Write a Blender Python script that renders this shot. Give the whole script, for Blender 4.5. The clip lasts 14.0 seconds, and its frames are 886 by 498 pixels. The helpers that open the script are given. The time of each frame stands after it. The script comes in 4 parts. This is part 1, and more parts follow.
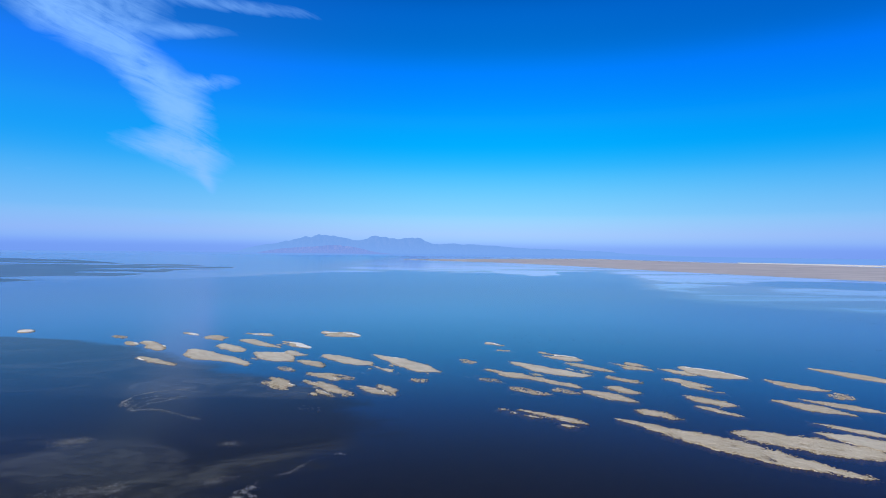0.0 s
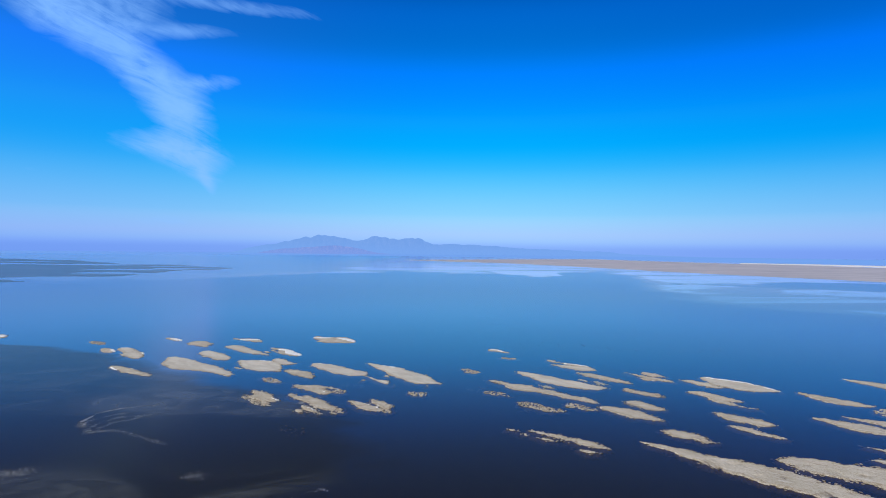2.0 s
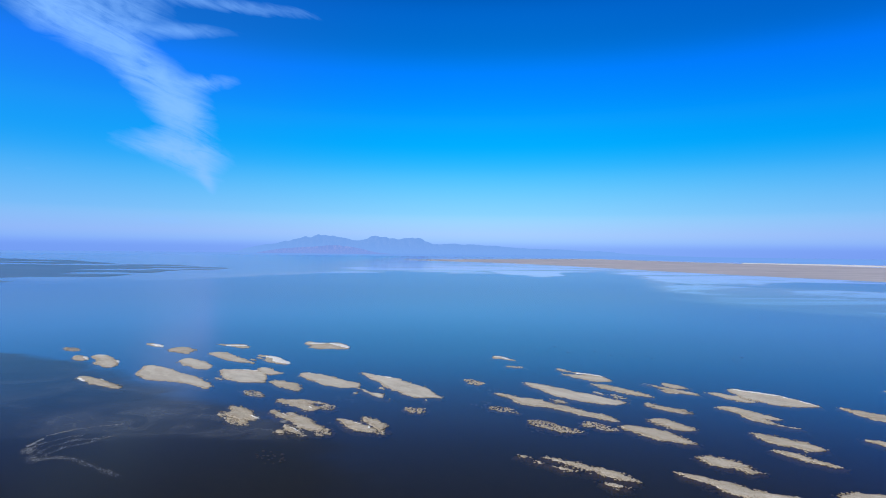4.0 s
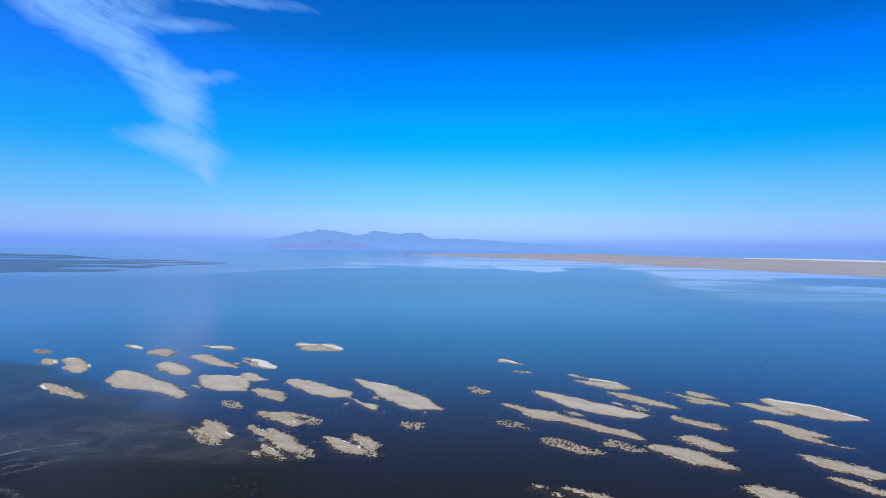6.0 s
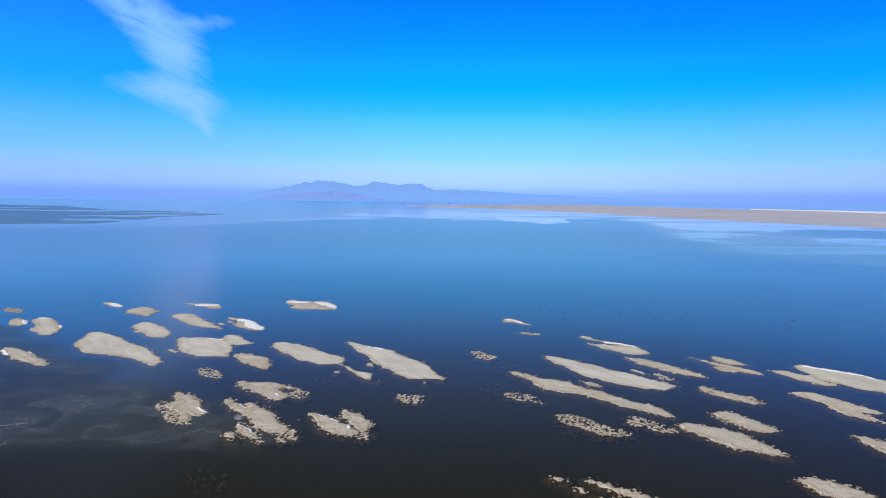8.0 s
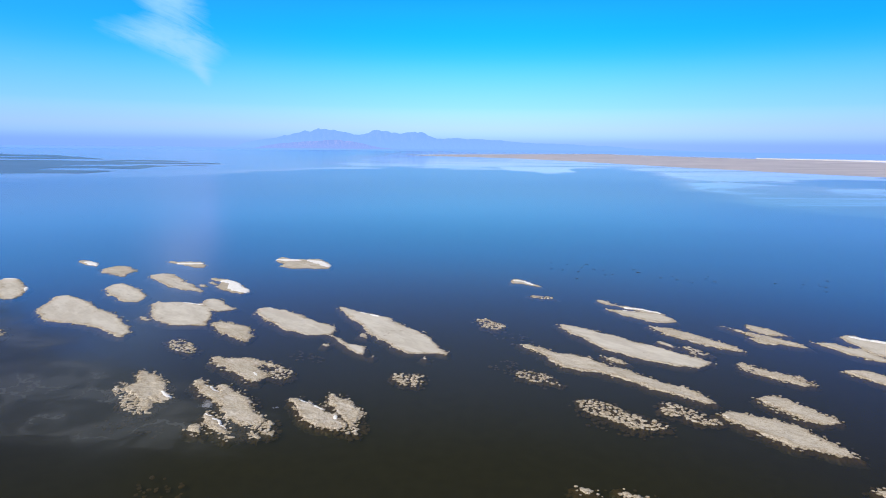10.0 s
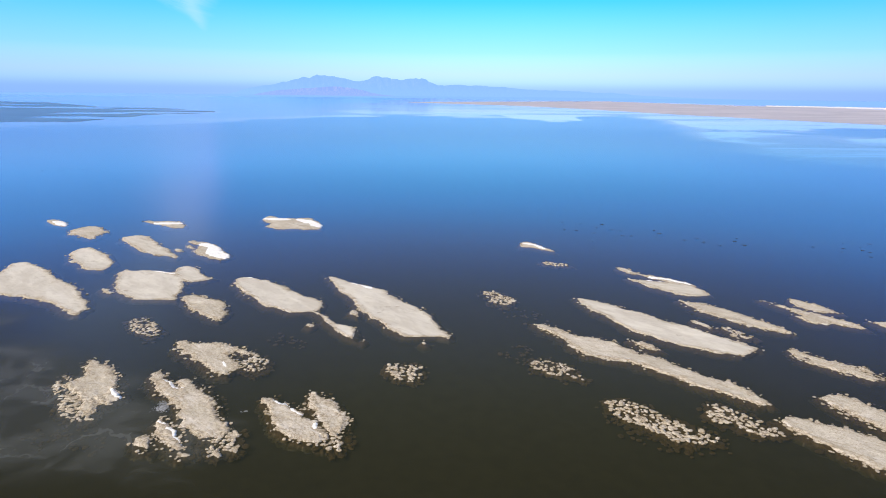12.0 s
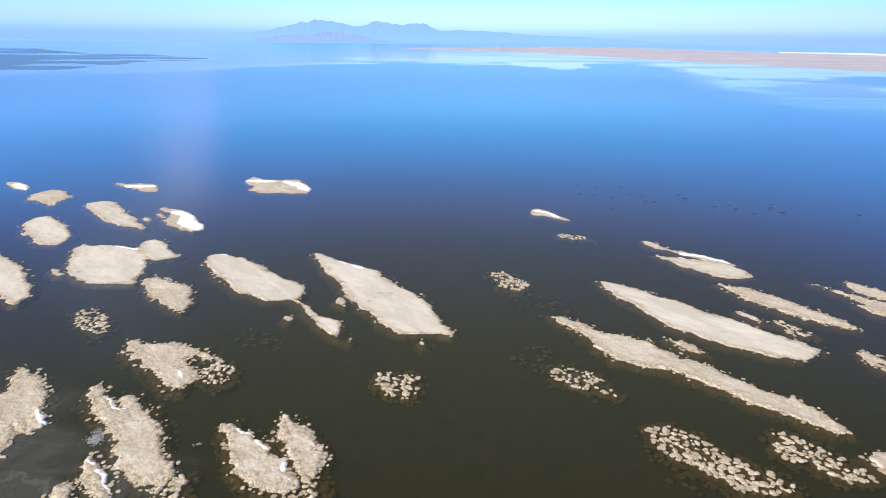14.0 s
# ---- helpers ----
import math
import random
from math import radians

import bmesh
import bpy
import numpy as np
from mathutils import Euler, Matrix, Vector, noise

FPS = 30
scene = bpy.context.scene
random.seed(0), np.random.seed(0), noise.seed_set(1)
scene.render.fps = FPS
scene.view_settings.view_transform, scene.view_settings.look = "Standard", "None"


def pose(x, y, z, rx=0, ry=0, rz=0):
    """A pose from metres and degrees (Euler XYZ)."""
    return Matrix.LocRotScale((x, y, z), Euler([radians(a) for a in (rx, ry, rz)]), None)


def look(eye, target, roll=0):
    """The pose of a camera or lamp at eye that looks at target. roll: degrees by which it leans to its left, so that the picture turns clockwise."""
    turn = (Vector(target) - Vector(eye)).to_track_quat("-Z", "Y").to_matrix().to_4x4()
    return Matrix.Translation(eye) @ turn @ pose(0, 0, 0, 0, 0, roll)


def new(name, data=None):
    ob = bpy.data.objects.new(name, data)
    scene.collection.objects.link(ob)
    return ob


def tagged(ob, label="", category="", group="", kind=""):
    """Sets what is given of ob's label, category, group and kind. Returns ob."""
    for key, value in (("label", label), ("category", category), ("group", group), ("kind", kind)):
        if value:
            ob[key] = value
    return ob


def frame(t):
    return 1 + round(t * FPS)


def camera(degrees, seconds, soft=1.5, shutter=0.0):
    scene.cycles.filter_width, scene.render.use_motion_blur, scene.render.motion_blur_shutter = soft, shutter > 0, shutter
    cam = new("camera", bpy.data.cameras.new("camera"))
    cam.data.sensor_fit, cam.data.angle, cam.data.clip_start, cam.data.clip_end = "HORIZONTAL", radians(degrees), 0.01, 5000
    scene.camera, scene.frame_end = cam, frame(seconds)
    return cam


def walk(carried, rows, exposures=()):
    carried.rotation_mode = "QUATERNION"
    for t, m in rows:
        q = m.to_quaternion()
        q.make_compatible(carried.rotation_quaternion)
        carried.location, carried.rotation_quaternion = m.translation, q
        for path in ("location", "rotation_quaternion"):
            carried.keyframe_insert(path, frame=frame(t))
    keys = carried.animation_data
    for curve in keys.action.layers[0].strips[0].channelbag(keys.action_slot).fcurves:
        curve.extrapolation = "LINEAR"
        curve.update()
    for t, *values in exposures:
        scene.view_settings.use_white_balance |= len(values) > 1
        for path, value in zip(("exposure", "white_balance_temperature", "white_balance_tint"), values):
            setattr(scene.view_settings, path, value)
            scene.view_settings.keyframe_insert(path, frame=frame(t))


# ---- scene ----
LENS = 74.0
cam = camera(LENS, 14.0, soft=0.95)
PATH = [
    (0.0, pose(-0.000, -0.414, 25.000, 90.200, -0.600, -0.002)),
    (0.5, pose(-0.027, 2.355, 24.971, 90.220, -0.600, 0.002)),
    (1.0, pose(-0.054, 5.119, 24.942, 90.231, -0.600, 0.009)),
    (1.5, pose(-0.081, 7.879, 24.913, 90.238, -0.600, 0.004)),
    (2.0, pose(-0.108, 10.634, 24.884, 90.238, -0.600, 0.003)),
    (2.5, pose(-0.134, 13.386, 24.855, 90.219, -0.600, -0.000)),
    (3.0, pose(-0.161, 16.133, 24.825, 90.224, -0.600, 0.002)),
    (5.5, pose(-0.296, 29.805, 24.675, 90.138, -0.600, 0.051)),
    (6.0, pose(-0.323, 32.527, 24.645, 89.720, -0.600, 0.064)),
    (6.5, pose(-0.350, 35.245, 24.614, 88.541, -0.600, 0.068)),
    (7.0, pose(-0.376, 37.958, 24.584, 87.368, -0.599, 0.080)),
    (7.5, pose(-0.403, 40.668, 24.553, 86.164, -0.599, 0.111)),
    (8.0, pose(-0.430, 43.373, 24.522, 84.957, -0.598, 0.127)),
    (10.5, pose(-0.565, 56.834, 24.364, 78.830, -0.589, 0.356)),
    (11.0, pose(-0.592, 59.514, 24.332, 77.601, -0.586, 0.385)),
    (11.5, pose(-0.619, 62.189, 24.300, 76.381, -0.583, 0.447)),
    (12.0, pose(-0.645, 64.861, 24.268, 75.135, -0.580, 0.484)),
    (12.5, pose(-0.672, 67.528, 24.236, 73.886, -0.576, 0.528)),
    (13.0, pose(-0.699, 70.190, 24.203, 72.670, -0.573, 0.569)),
    (13.5, pose(-0.726, 72.849, 24.171, 71.453, -0.569, 0.604)),
    (14.0, pose(-0.753, 75.503, 24.138, 70.320, -0.565, 0.644)),
]
walk(cam, PATH, exposures=[
    (0.0, -0.12, 6500, 10), (5.5, -0.10, 6500, 10), (8.0, 0.05, 6600, 10), (10.5, 0.32, 6950, 11), (12.0, 0.47, 7080, 12), (14.0, 0.65, 7150, 12),
])

# ------------------------------------------------------------------ world and sun
SUN_ELEVATION, SUN_AZIMUTH = 42.0, 235.0      # degrees; azimuth clockwise from +y

world = bpy.data.worlds.new("sky")
scene.world = world
world.use_nodes = True
wt = world.node_tree
wt.nodes.clear()


def feed(tree, socket, value):
    if isinstance(value, bpy.types.NodeSocket):
        tree.links.new(value, socket)
    else:
        socket.default_value = value


def calc(tree, op, a, b=0.0, c=0.0, clamp=False):
    n = tree.nodes.new("ShaderNodeMath")
    n.operation, n.use_clamp = op, clamp
    for s, v in zip(n.inputs, (a, b, c)):
        feed(tree, s, v)
    return n.outputs[0]


def blend(tree, fac, a, b, kind="MIX"):
    n = tree.nodes.new("ShaderNodeMix")
    n.data_type, n.blend_type = "RGBA", kind
    feed(tree, n.inputs[0], fac)
    for s, v in ((n.inputs[6], a), (n.inputs[7], b)):
        feed(tree, s, (*v, 1) if isinstance(v, tuple) and len(v) == 3 else v)
    return n.outputs[2]


def span(tree, value, a, b, c=0.0, d=1.0, smooth=True):
    n = tree.nodes.new("ShaderNodeMapRange")
    n.interpolation_type = "SMOOTHSTEP" if smooth else "LINEAR"
    feed(tree, n.inputs[0], value)
    for s, v in zip(list(n.inputs)[1:5], (a, b, c, d)):
        feed(tree, s, v)
    return n.outputs[0]


def grain(tree, vector, scale, detail=4.0, rough=0.55, distort=0.0):
    n = tree.nodes.new("ShaderNodeTexNoise")
    if vector is not None:
        tree.links.new(vector, n.inputs["Vector"])
    n.inputs["Scale"].default_value = scale
    n.inputs["Detail"].default_value = detail
    n.inputs["Roughness"].default_value = rough
    n.inputs["Distortion"].default_value = distort
    return n.outputs["Fac"]


def combine(tree, x, y, z=0.0):
    n = tree.nodes.new("ShaderNodeCombineXYZ")
    for s, v in zip(n.inputs, (x, y, z)):
        feed(tree, s, v)
    return n.outputs[0]


def ramp(tree, fac, stops, kind="LINEAR"):
    n = tree.nodes.new("ShaderNodeValToRGB")
    feed(tree, n.inputs[0], fac)
    n.color_ramp.interpolation = kind
    els = n.color_ramp.elements
    while len(els) < len(stops):
        els.new(0.5)
    for e, (p, c) in zip(els, stops):
        e.position, e.color = p, (*c, 1)
    return n.outputs[0]


coords = wt.nodes.new("ShaderNodeTexCoord")
split = wt.nodes.new("ShaderNodeSeparateXYZ")
wt.links.new(coords.outputs["Generated"], split.inputs[0])
elev = calc(wt, "MULTIPLY", calc(wt, "ARCSINE", split.outputs[2]), 57.2958)
azim = calc(wt, "MULTIPLY", calc(wt, "ARCTAN2", split.outputs[0], split.outputs[1]), 57.2958)

nishita = wt.nodes.new("ShaderNodeTexSky")
nishita.sky_type = "NISHITA"
nishita.sun_disc = False
nishita.sun_elevation, nishita.sun_rotation = radians(SUN_ELEVATION), radians(SUN_AZIMUTH)
nishita.altitude, nishita.dust_density = 1280, 0.4
air = blend(wt, 1.0, nishita.outputs[0], (0.036, 0.034, 0.030), "MULTIPLY")


def at_deg(e):
    return (e + 3.0) / 33.0


clear = ramp(wt, span(wt, elev, -3.0, 30.0, smooth=False), [
    (at_deg(-2.5), (0.22, 0.40, 0.93)),
    (at_deg(0.3), (0.22, 0.40, 0.95)),
    (at_deg(0.95), (0.30, 0.52, 1.07)),
    (at_deg(1.9), (0.345, 0.58, 1.25)),
    (at_deg(3.6), (0.235, 0.60, 2.05)),
    (at_deg(7.9), (0.035, 0.46, 2.6)),
    (at_deg(13.1), (0.00, 0.30, 1.7)),
    (at_deg(18.1), (0.00, 0.175, 0.80)),
    (at_deg(23.0), (0.00, 0.108, 0.54)),
    (at_deg(29.0), (0.004, 0.035, 0.10)),
], "CARDINAL")
# a little brighter around the north, hazier towards the sun's side
north_glow = calc(wt, "EXPONENT", calc(wt, "MULTIPLY", calc(wt, "POWER", calc(wt, "MULTIPLY", calc(wt, "ABSOLUTE", calc(wt, "SUBTRACT", azim, 4.0)), 1 / 26.0), 2.0), -1.0))
clear = blend(wt, 1.0, clear, combine(wt, calc(wt, "MULTIPLY_ADD", north_glow, 0.26, 0.86), calc(wt, "MULTIPLY_ADD", north_glow, 0.26, 0.86),
                                      calc(wt, "MULTIPLY_ADD", north_glow, 0.08, 0.96)), "MULTIPLY")
side = span(wt, azim, -42.0, 0.0, 1.0, 0.0)
clear = blend(wt, calc(wt, "MULTIPLY", side, 0.10), clear, (0.10, 0.46, 1.12))
sky = blend(wt, span(wt, elev, 26.0, 60.0), clear, air)


def puff(az, el, along, across, turn):
    c, s = math.cos(radians(turn)), math.sin(radians(turn))
    du, dv = calc(wt, "SUBTRACT", azim, az), calc(wt, "SUBTRACT", elev, el)
    u = calc(wt, "MULTIPLY", calc(wt, "ADD", calc(wt, "MULTIPLY", du, c), calc(wt, "MULTIPLY", dv, s)), 1 / along)
    v = calc(wt, "MULTIPLY", calc(wt, "SUBTRACT", calc(wt, "MULTIPLY", dv, c), calc(wt, "MULTIPLY", du, s)), 1 / across)
    q = calc(wt, "ADD", calc(wt, "MULTIPLY", u, u), calc(wt, "MULTIPLY", v, v))
    return calc(wt, "EXPONENT", calc(wt, "MULTIPLY", q, -1.0))


wisp = None
for weight, *spec in (
    (0.80, -34.5, 19.4, 3.0, 1.60, -25), (1.10, -31.6, 17.9, 4.1, 1.54, -22), (0.60, -28.9, 19.4, 2.7, 1.47, -10),
    (0.90, -28.2, 15.8, 2.7, 1.35, -45), (0.75, -25.6, 14.1, 3.3, 1.31, -40), (0.70, -25.1, 12.3, 3.5, 1.69, -50),
    (0.80, -22.1, 14.6, 2.2, 0.63, 10), (0.70, -23.7, 11.7, 2.4, 1.82, -70), (0.50, -23.8, 18.7, 3.6, 0.53, 5),
    (0.55, -19.5, 21.3, 7.5, 0.55, 0), (1.45, -24.6, 8.7, 3.4, 0.95, -8), (1.50, -23.2, 7.9, 2.0, 1.0, -35),
    (1.50, -22.2, 6.6, 1.1, 0.42, -60), (0.30, -21.7, 5.3, 0.7, 0.29, -60), (0.80, -31.0, 23.5, 5.0, 2.6, -20),
    (0.22, -24.5, 2.6, 3.6, 0.6, 3), (0.16, -35.0, 6.2, 1.2, 0.25, -8), (0.14, 21.0, 1.8, 5.0, 0.25, 4),
):
    part_of = calc(wt, "MULTIPLY", puff(*spec), weight)
    wisp = part_of if wisp is None else calc(wt, "ADD", wisp, part_of)
ca, sa = math.cos(radians(-18)), math.sin(radians(-18))
su = calc(wt, "ADD", calc(wt, "MULTIPLY", azim, ca), calc(wt, "MULTIPLY", elev, sa))
sv = calc(wt, "SUBTRACT", calc(wt, "MULTIPLY", elev, ca), calc(wt, "MULTIPLY", azim, sa))
streak = grain(wt, combine(wt, calc(wt, "MULTIPLY", su, 0.20), calc(wt, "MULTIPLY", sv, 1.0)), 1.1, 9, 0.66, 0.8)
soft_noise = grain(wt, combine(wt, azim, elev), 0.35, 4, 0.5, 0.4)
fibre = calc(wt, "ADD", calc(wt, "MULTIPLY", streak, 0.75), calc(wt, "MULTIPLY", soft_noise, 0.45))
dense = calc(wt, "MULTIPLY", wisp, span(wt, fibre, 0.38, 0.82, 0.08, 1.25, smooth=False))
dense = calc(wt, "MAXIMUM", calc(wt, "SUBTRACT", dense, 0.09), 0.0)
veil = calc(wt, "MULTIPLY", calc(wt, "SUBTRACT", 1.0, calc(wt, "EXPONENT", calc(wt, "MULTIPLY", dense, -1.7))), 0.92)
sky = blend(wt, veil, sky, (0.26, 0.57, 1.18))
backing = wt.nodes.new("ShaderNodeBackground")
wt.links.new(sky, backing.inputs[0])
backing.inputs[1].default_value = 1.05
wt.links.new(backing.outputs[0], wt.nodes.new("ShaderNodeOutputWorld").inputs[0])

sun = new("sun", bpy.data.lights.new("sun", "SUN"))
sun.data.energy, sun.data.angle, sun.data.color = 4.0, radians(0.53), (1.0, 0.945, 0.86)
toward = Vector((math.sin(radians(SUN_AZIMUTH)) * math.cos(radians(SUN_ELEVATION)),
                 math.cos(radians(SUN_AZIMUTH)) * math.cos(radians(SUN_ELEVATION)),
                 math.sin(radians(SUN_ELEVATION))))
sun.matrix_world = look(tuple(toward * 400), (0, 0, 0))


# ------------------------------------------------------------------ materials
def material(name):
    m = bpy.data.materials.new(name)
    m.use_nodes = True
    t = m.node_tree
    t.nodes.clear()
    return m, t, t.nodes.new("ShaderNodeOutputMaterial").inputs[0]


def place(tree):
    g = tree.nodes.new("ShaderNodeNewGeometry")
    s = tree.nodes.new("ShaderNodeSeparateXYZ")
    tree.links.new(g.outputs["Position"], s.inputs[0])
    return g.outputs["Position"], s.outputs[0], s.outputs[1], s.outputs[2]


def surface(tree, out, colour, rough=0.9, bump=None, depth=0.02, strength=0.6, specular=0.3):
    p = tree.nodes.new("ShaderNodeBsdfPrincipled")
    feed(tree, p.inputs["Base Color"], (*colour, 1) if isinstance(colour, tuple) else colour)
    feed(tree, p.inputs["Roughness"], rough)
    p.inputs["Specular IOR Level"].default_value = specular
    if bump is not None:
        b = tree.nodes.new("ShaderNodeBump")
        b.inputs["Strength"].default_value, b.inputs["Distance"].default_value = strength, depth
        tree.links.new(bump, b.inputs["Height"])
        tree.links.new(b.outputs[0], p.inputs["Normal"])
    tree.links.new(p.outputs[0], out)
    return p


def scum_reach(t, pos, x, y, wobble):
    """How far inside the murky western shallows a place lies, in metres (below 0 outside)."""
    stops = [(54, 24), (62, 19), (71, 12.5), (79, 6), (84, 9), (92, 13), (97, 12), (104, 17), (110, 27), (118, 39), (130, 54), (147, 75), (157, 95), (164, 122), (172, 200)]
    line = ramp(t, span(t, y, 50.0, 175.0, smooth=False), [((a - 50) / 125.0, (b / 200.0,) * 3) for a, b in stops])
    edge = calc(t, "MULTIPLY", line, -200.0)
    wander = calc(t, "MULTIPLY", calc(t, "SUBTRACT", grain(t, combine(t, calc(t, "MULTIPLY", x, 0.05), calc(t, "MULTIPLY", y, 0.11)), 1.0, 6, 0.62, 0.8), 0.5), wobble)
    reach = calc(t, "ADD", calc(t, "SUBTRACT", edge, x), wander)
    open_lake = calc(t, "MULTIPLY", calc(t, "MAXIMUM", calc(t, "SUBTRACT", calc(t, "ADD", y, wander), 163.0), 0.0), 25.0)
    return calc(t, "SUBTRACT", reach, open_lake)


def dark_lane(t, y, pattern):
    """0 in the lane of open dark water that cuts through the murky shallows, 1 beside it."""
    off = calc(t, "ADD", calc(t, "SUBTRACT", y, 88.0), calc(t, "MULTIPLY", calc(t, "SUBTRACT", pattern, 0.5), 14.0))
    return span(t, calc(t, "ABSOLUTE", off), 7.5, 14.0)


def film_pattern(t, pos, x, y):
    """Soft drifting streaks with finer torn scraps."""
    swirl = grain(t, combine(t, calc(t, "MULTIPLY", x, 0.05), calc(t, "MULTIPLY", calc(t, "SUBTRACT", y, calc(t, "MULTIPLY", x, 0.18)), 0.085)), 1.0, 7, 0.62, 1.2)
    torn = grain(t, combine(t, calc(t, "MULTIPLY", x, 0.32), calc(t, "MULTIPLY", y, 0.6)), 1.0, 6, 0.68, 1.6)
    return calc(t, "ADD", calc(t, "MULTIPLY", swirl, 0.7), calc(t, "MULTIPLY", torn, 0.3))


def water_material():
    m, t, out = material("lake_water")
    pos, x, y, z = place(t)
    broad = grain(t, combine(t, calc(t, "MULTIPLY", x, 0.004), calc(t, "MULTIPLY", y, 0.006)), 1.0, 3, 0.5, 0.3)
    # past a ragged wind line the far lake lies calm; east of it the calm comes close along the sand flat
    torn_edge = calc(t, "SUBTRACT", grain(t, combine(t, calc(t, "MULTIPLY", x, 0.010), calc(t, "MULTIPLY", y, 0.012)), 1.0, 6, 0.6, 0.8), 0.5)
    far_line = ramp(t, span(t, x, -400.0, 400.0, smooth=False), [((a + 400) / 800.0, (b / 1000.0,) * 3) for a, b in (
        (-400, 430), (-230, 470), (-150, 600), (-90, 680), (0, 715), (60, 720), (90, 610), (128, 615), (145, 760), (230, 800))])
    past = calc(t, "SUBTRACT", calc(t, "MULTIPLY_ADD", torn_edge, 260.0, y), calc(t, "MULTIPLY", far_line, 1000.0))
    east_line = ramp(t, span(t, y, 200.0, 900.0, smooth=False), [((a - 200) / 700.0, (b / 300.0,) * 3) for a, b in (
        (200, 250), (250, 195), (290, 152), (330, 132), (400, 136), (470, 156), (620, 196), (735, 204), (850, 226))])
    east = calc(t, "SUBTRACT", calc(t, "MULTIPLY_ADD", torn_edge, 90.0, x), calc(t, "MULTIPLY", east_line, 300.0))
    calm = calc(t, "MAXIMUM", span(t, past, -10.0, 16.0), span(t, east, -14.0, 22.0))
    # cat's-paws left dark in the calm
    qx, qy = calc(t, "MULTIPLY", calc(t, "SUBTRACT", x, 330.0), 1 / 115.0), calc(t, "MULTIPLY", calc(t, "SUBTRACT", y, 478.0), 1 / 62.0)
    paw = calc(t, "ADD", calc(t, "ADD", calc(t, "MULTIPLY", qx, qx), calc(t, "MULTIPLY", qy, qy)), calc(t, "MULTIPLY", torn_edge, 5.0))
    lanes = grain(t, combine(t, calc(t, "MULTIPLY", x, 0.0030), calc(t, "MULTIPLY", y, 0.011)), 1.0, 6, 0.6, 0.8)
    calm = calc(t, "MULTIPLY", calm, span(t, paw, 0.7, 1.15, 0.12, 1.0))
    calm = calc(t, "MULTIPLY", calm, span(t, lanes, 0.38, 0.50, 0.45, 1.0))
    # towards the west shore the calm gives way to light airs
    calm = calc(t, "MULTIPLY", calm, span(t, x, -270.0, -90.0, 0.35, 1.0))
    # thin slicks lie along the ruffled side of the wind line too
    slick = calc(t, "MULTIPLY", span(t, y, 330.0, 640.0), span(t, lanes, 0.60, 0.68, 0.0, 0.45))
    calm = calc(t, "MAXIMUM", calm, slick)
    rough = span(t, calm, 0.0, 1.0, 0.150, 0.086, smooth=False)
    # the breeze is fresher further out
    rough = calc(t, "ADD", rough, calc(t, "MULTIPLY", calc(t, "SUBTRACT", 1.0, calm), span(t, y, 170.0, 420.0, 0.0, 0.04)))
    # and in the east, where nothing shelters the water
    rough = calc(t, "ADD", rough, calc(t, "MULTIPLY", calc(t, "SUBTRACT", 1.0, calm), calc(t, "MULTIPLY", span(t, x, 10.0, 130.0, 0.0, 0.045), span(t, y, 200.0, 360.0, 1.0, 0.0))))
    puffs = grain(t, combine(t, calc(t, "MULTIPLY", x, 0.02), calc(t, "MULTIPLY", y, 0.06)), 1.0, 4, 0.6, 0.5)
    rough = calc(t, "ADD", rough, calc(t, "MULTIPLY", calc(t, "SUBTRACT", puffs, 0.5), 0.035))
    rough = calc(t, "ADD", rough, calc(t, "MULTIPLY", calc(t, "SUBTRACT", broad, 0.5), 0.08))
    gloss = t.nodes.new("ShaderNodeBsdfGlossy")
    feed(t, gloss.inputs["Roughness"], rough)
    gloss.inputs["Color"].default_value = (0.92, 0.86, 0.97, 1)
    murk = t.nodes.new("ShaderNodeBsdfDiffuse")
    # dark to the south, paler further out; far violet tint paints in lacking sky reflection
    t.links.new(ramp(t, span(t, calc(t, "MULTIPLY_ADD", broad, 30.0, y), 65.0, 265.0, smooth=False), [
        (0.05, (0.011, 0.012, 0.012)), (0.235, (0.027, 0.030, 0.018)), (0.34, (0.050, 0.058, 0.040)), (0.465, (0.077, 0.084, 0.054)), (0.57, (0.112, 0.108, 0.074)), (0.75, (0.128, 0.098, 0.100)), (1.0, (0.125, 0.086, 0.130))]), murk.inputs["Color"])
    clear_ = t.nodes.new("ShaderNodeBsdfTransparent")
    clear_.inputs["Color"].default_value = (0.86, 0.80, 0.66, 1)
    body = t.nodes.new("ShaderNodeMixShader")
    body.inputs[0].default_value = 0.52
    t.links.new(clear_.outputs[0], body.inputs[1])
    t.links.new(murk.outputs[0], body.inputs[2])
    fres = t.nodes.new("ShaderNodeFresnel")
    fres.inputs["IOR"].default_value = 1.26
    # a dull greasy film dims the mirror over the western shallows
    scum = span(t, scum_reach(t, pos, x, y, 26.0), -4.0, 7.0)
    pattern = film_pattern(t, pos, x, y)
    lane = dark_lane(t, y, pattern)
    torn = calc(t, "MULTIPLY", calc(t, "MULTIPLY", scum, lane), span(t, pattern, 0.43, 0.66))
    # thicker plates of film lie among the ragged islets
    px, py = calc(t, "MULTIPLY", calc(t, "ADD", x, 37.0), 1 / 22.0), calc(t, "MULTIPLY", calc(t, "SUBTRACT", y, 105.0), 1 / 13.0)
    thick = calc(t, "ADD", calc(t, "MULTIPLY", px, px), calc(t, "MULTIPLY", py, py))
    thick = span(t, calc(t, "ADD", thick, calc(t, "MULTIPLY", calc(t, "SUBTRACT", pattern, 0.5), 3.0)), 1.15, 0.75)
    plates = t.nodes.new("ShaderNodeTexVoronoi")
    plates.feature = "DISTANCE_TO_EDGE"
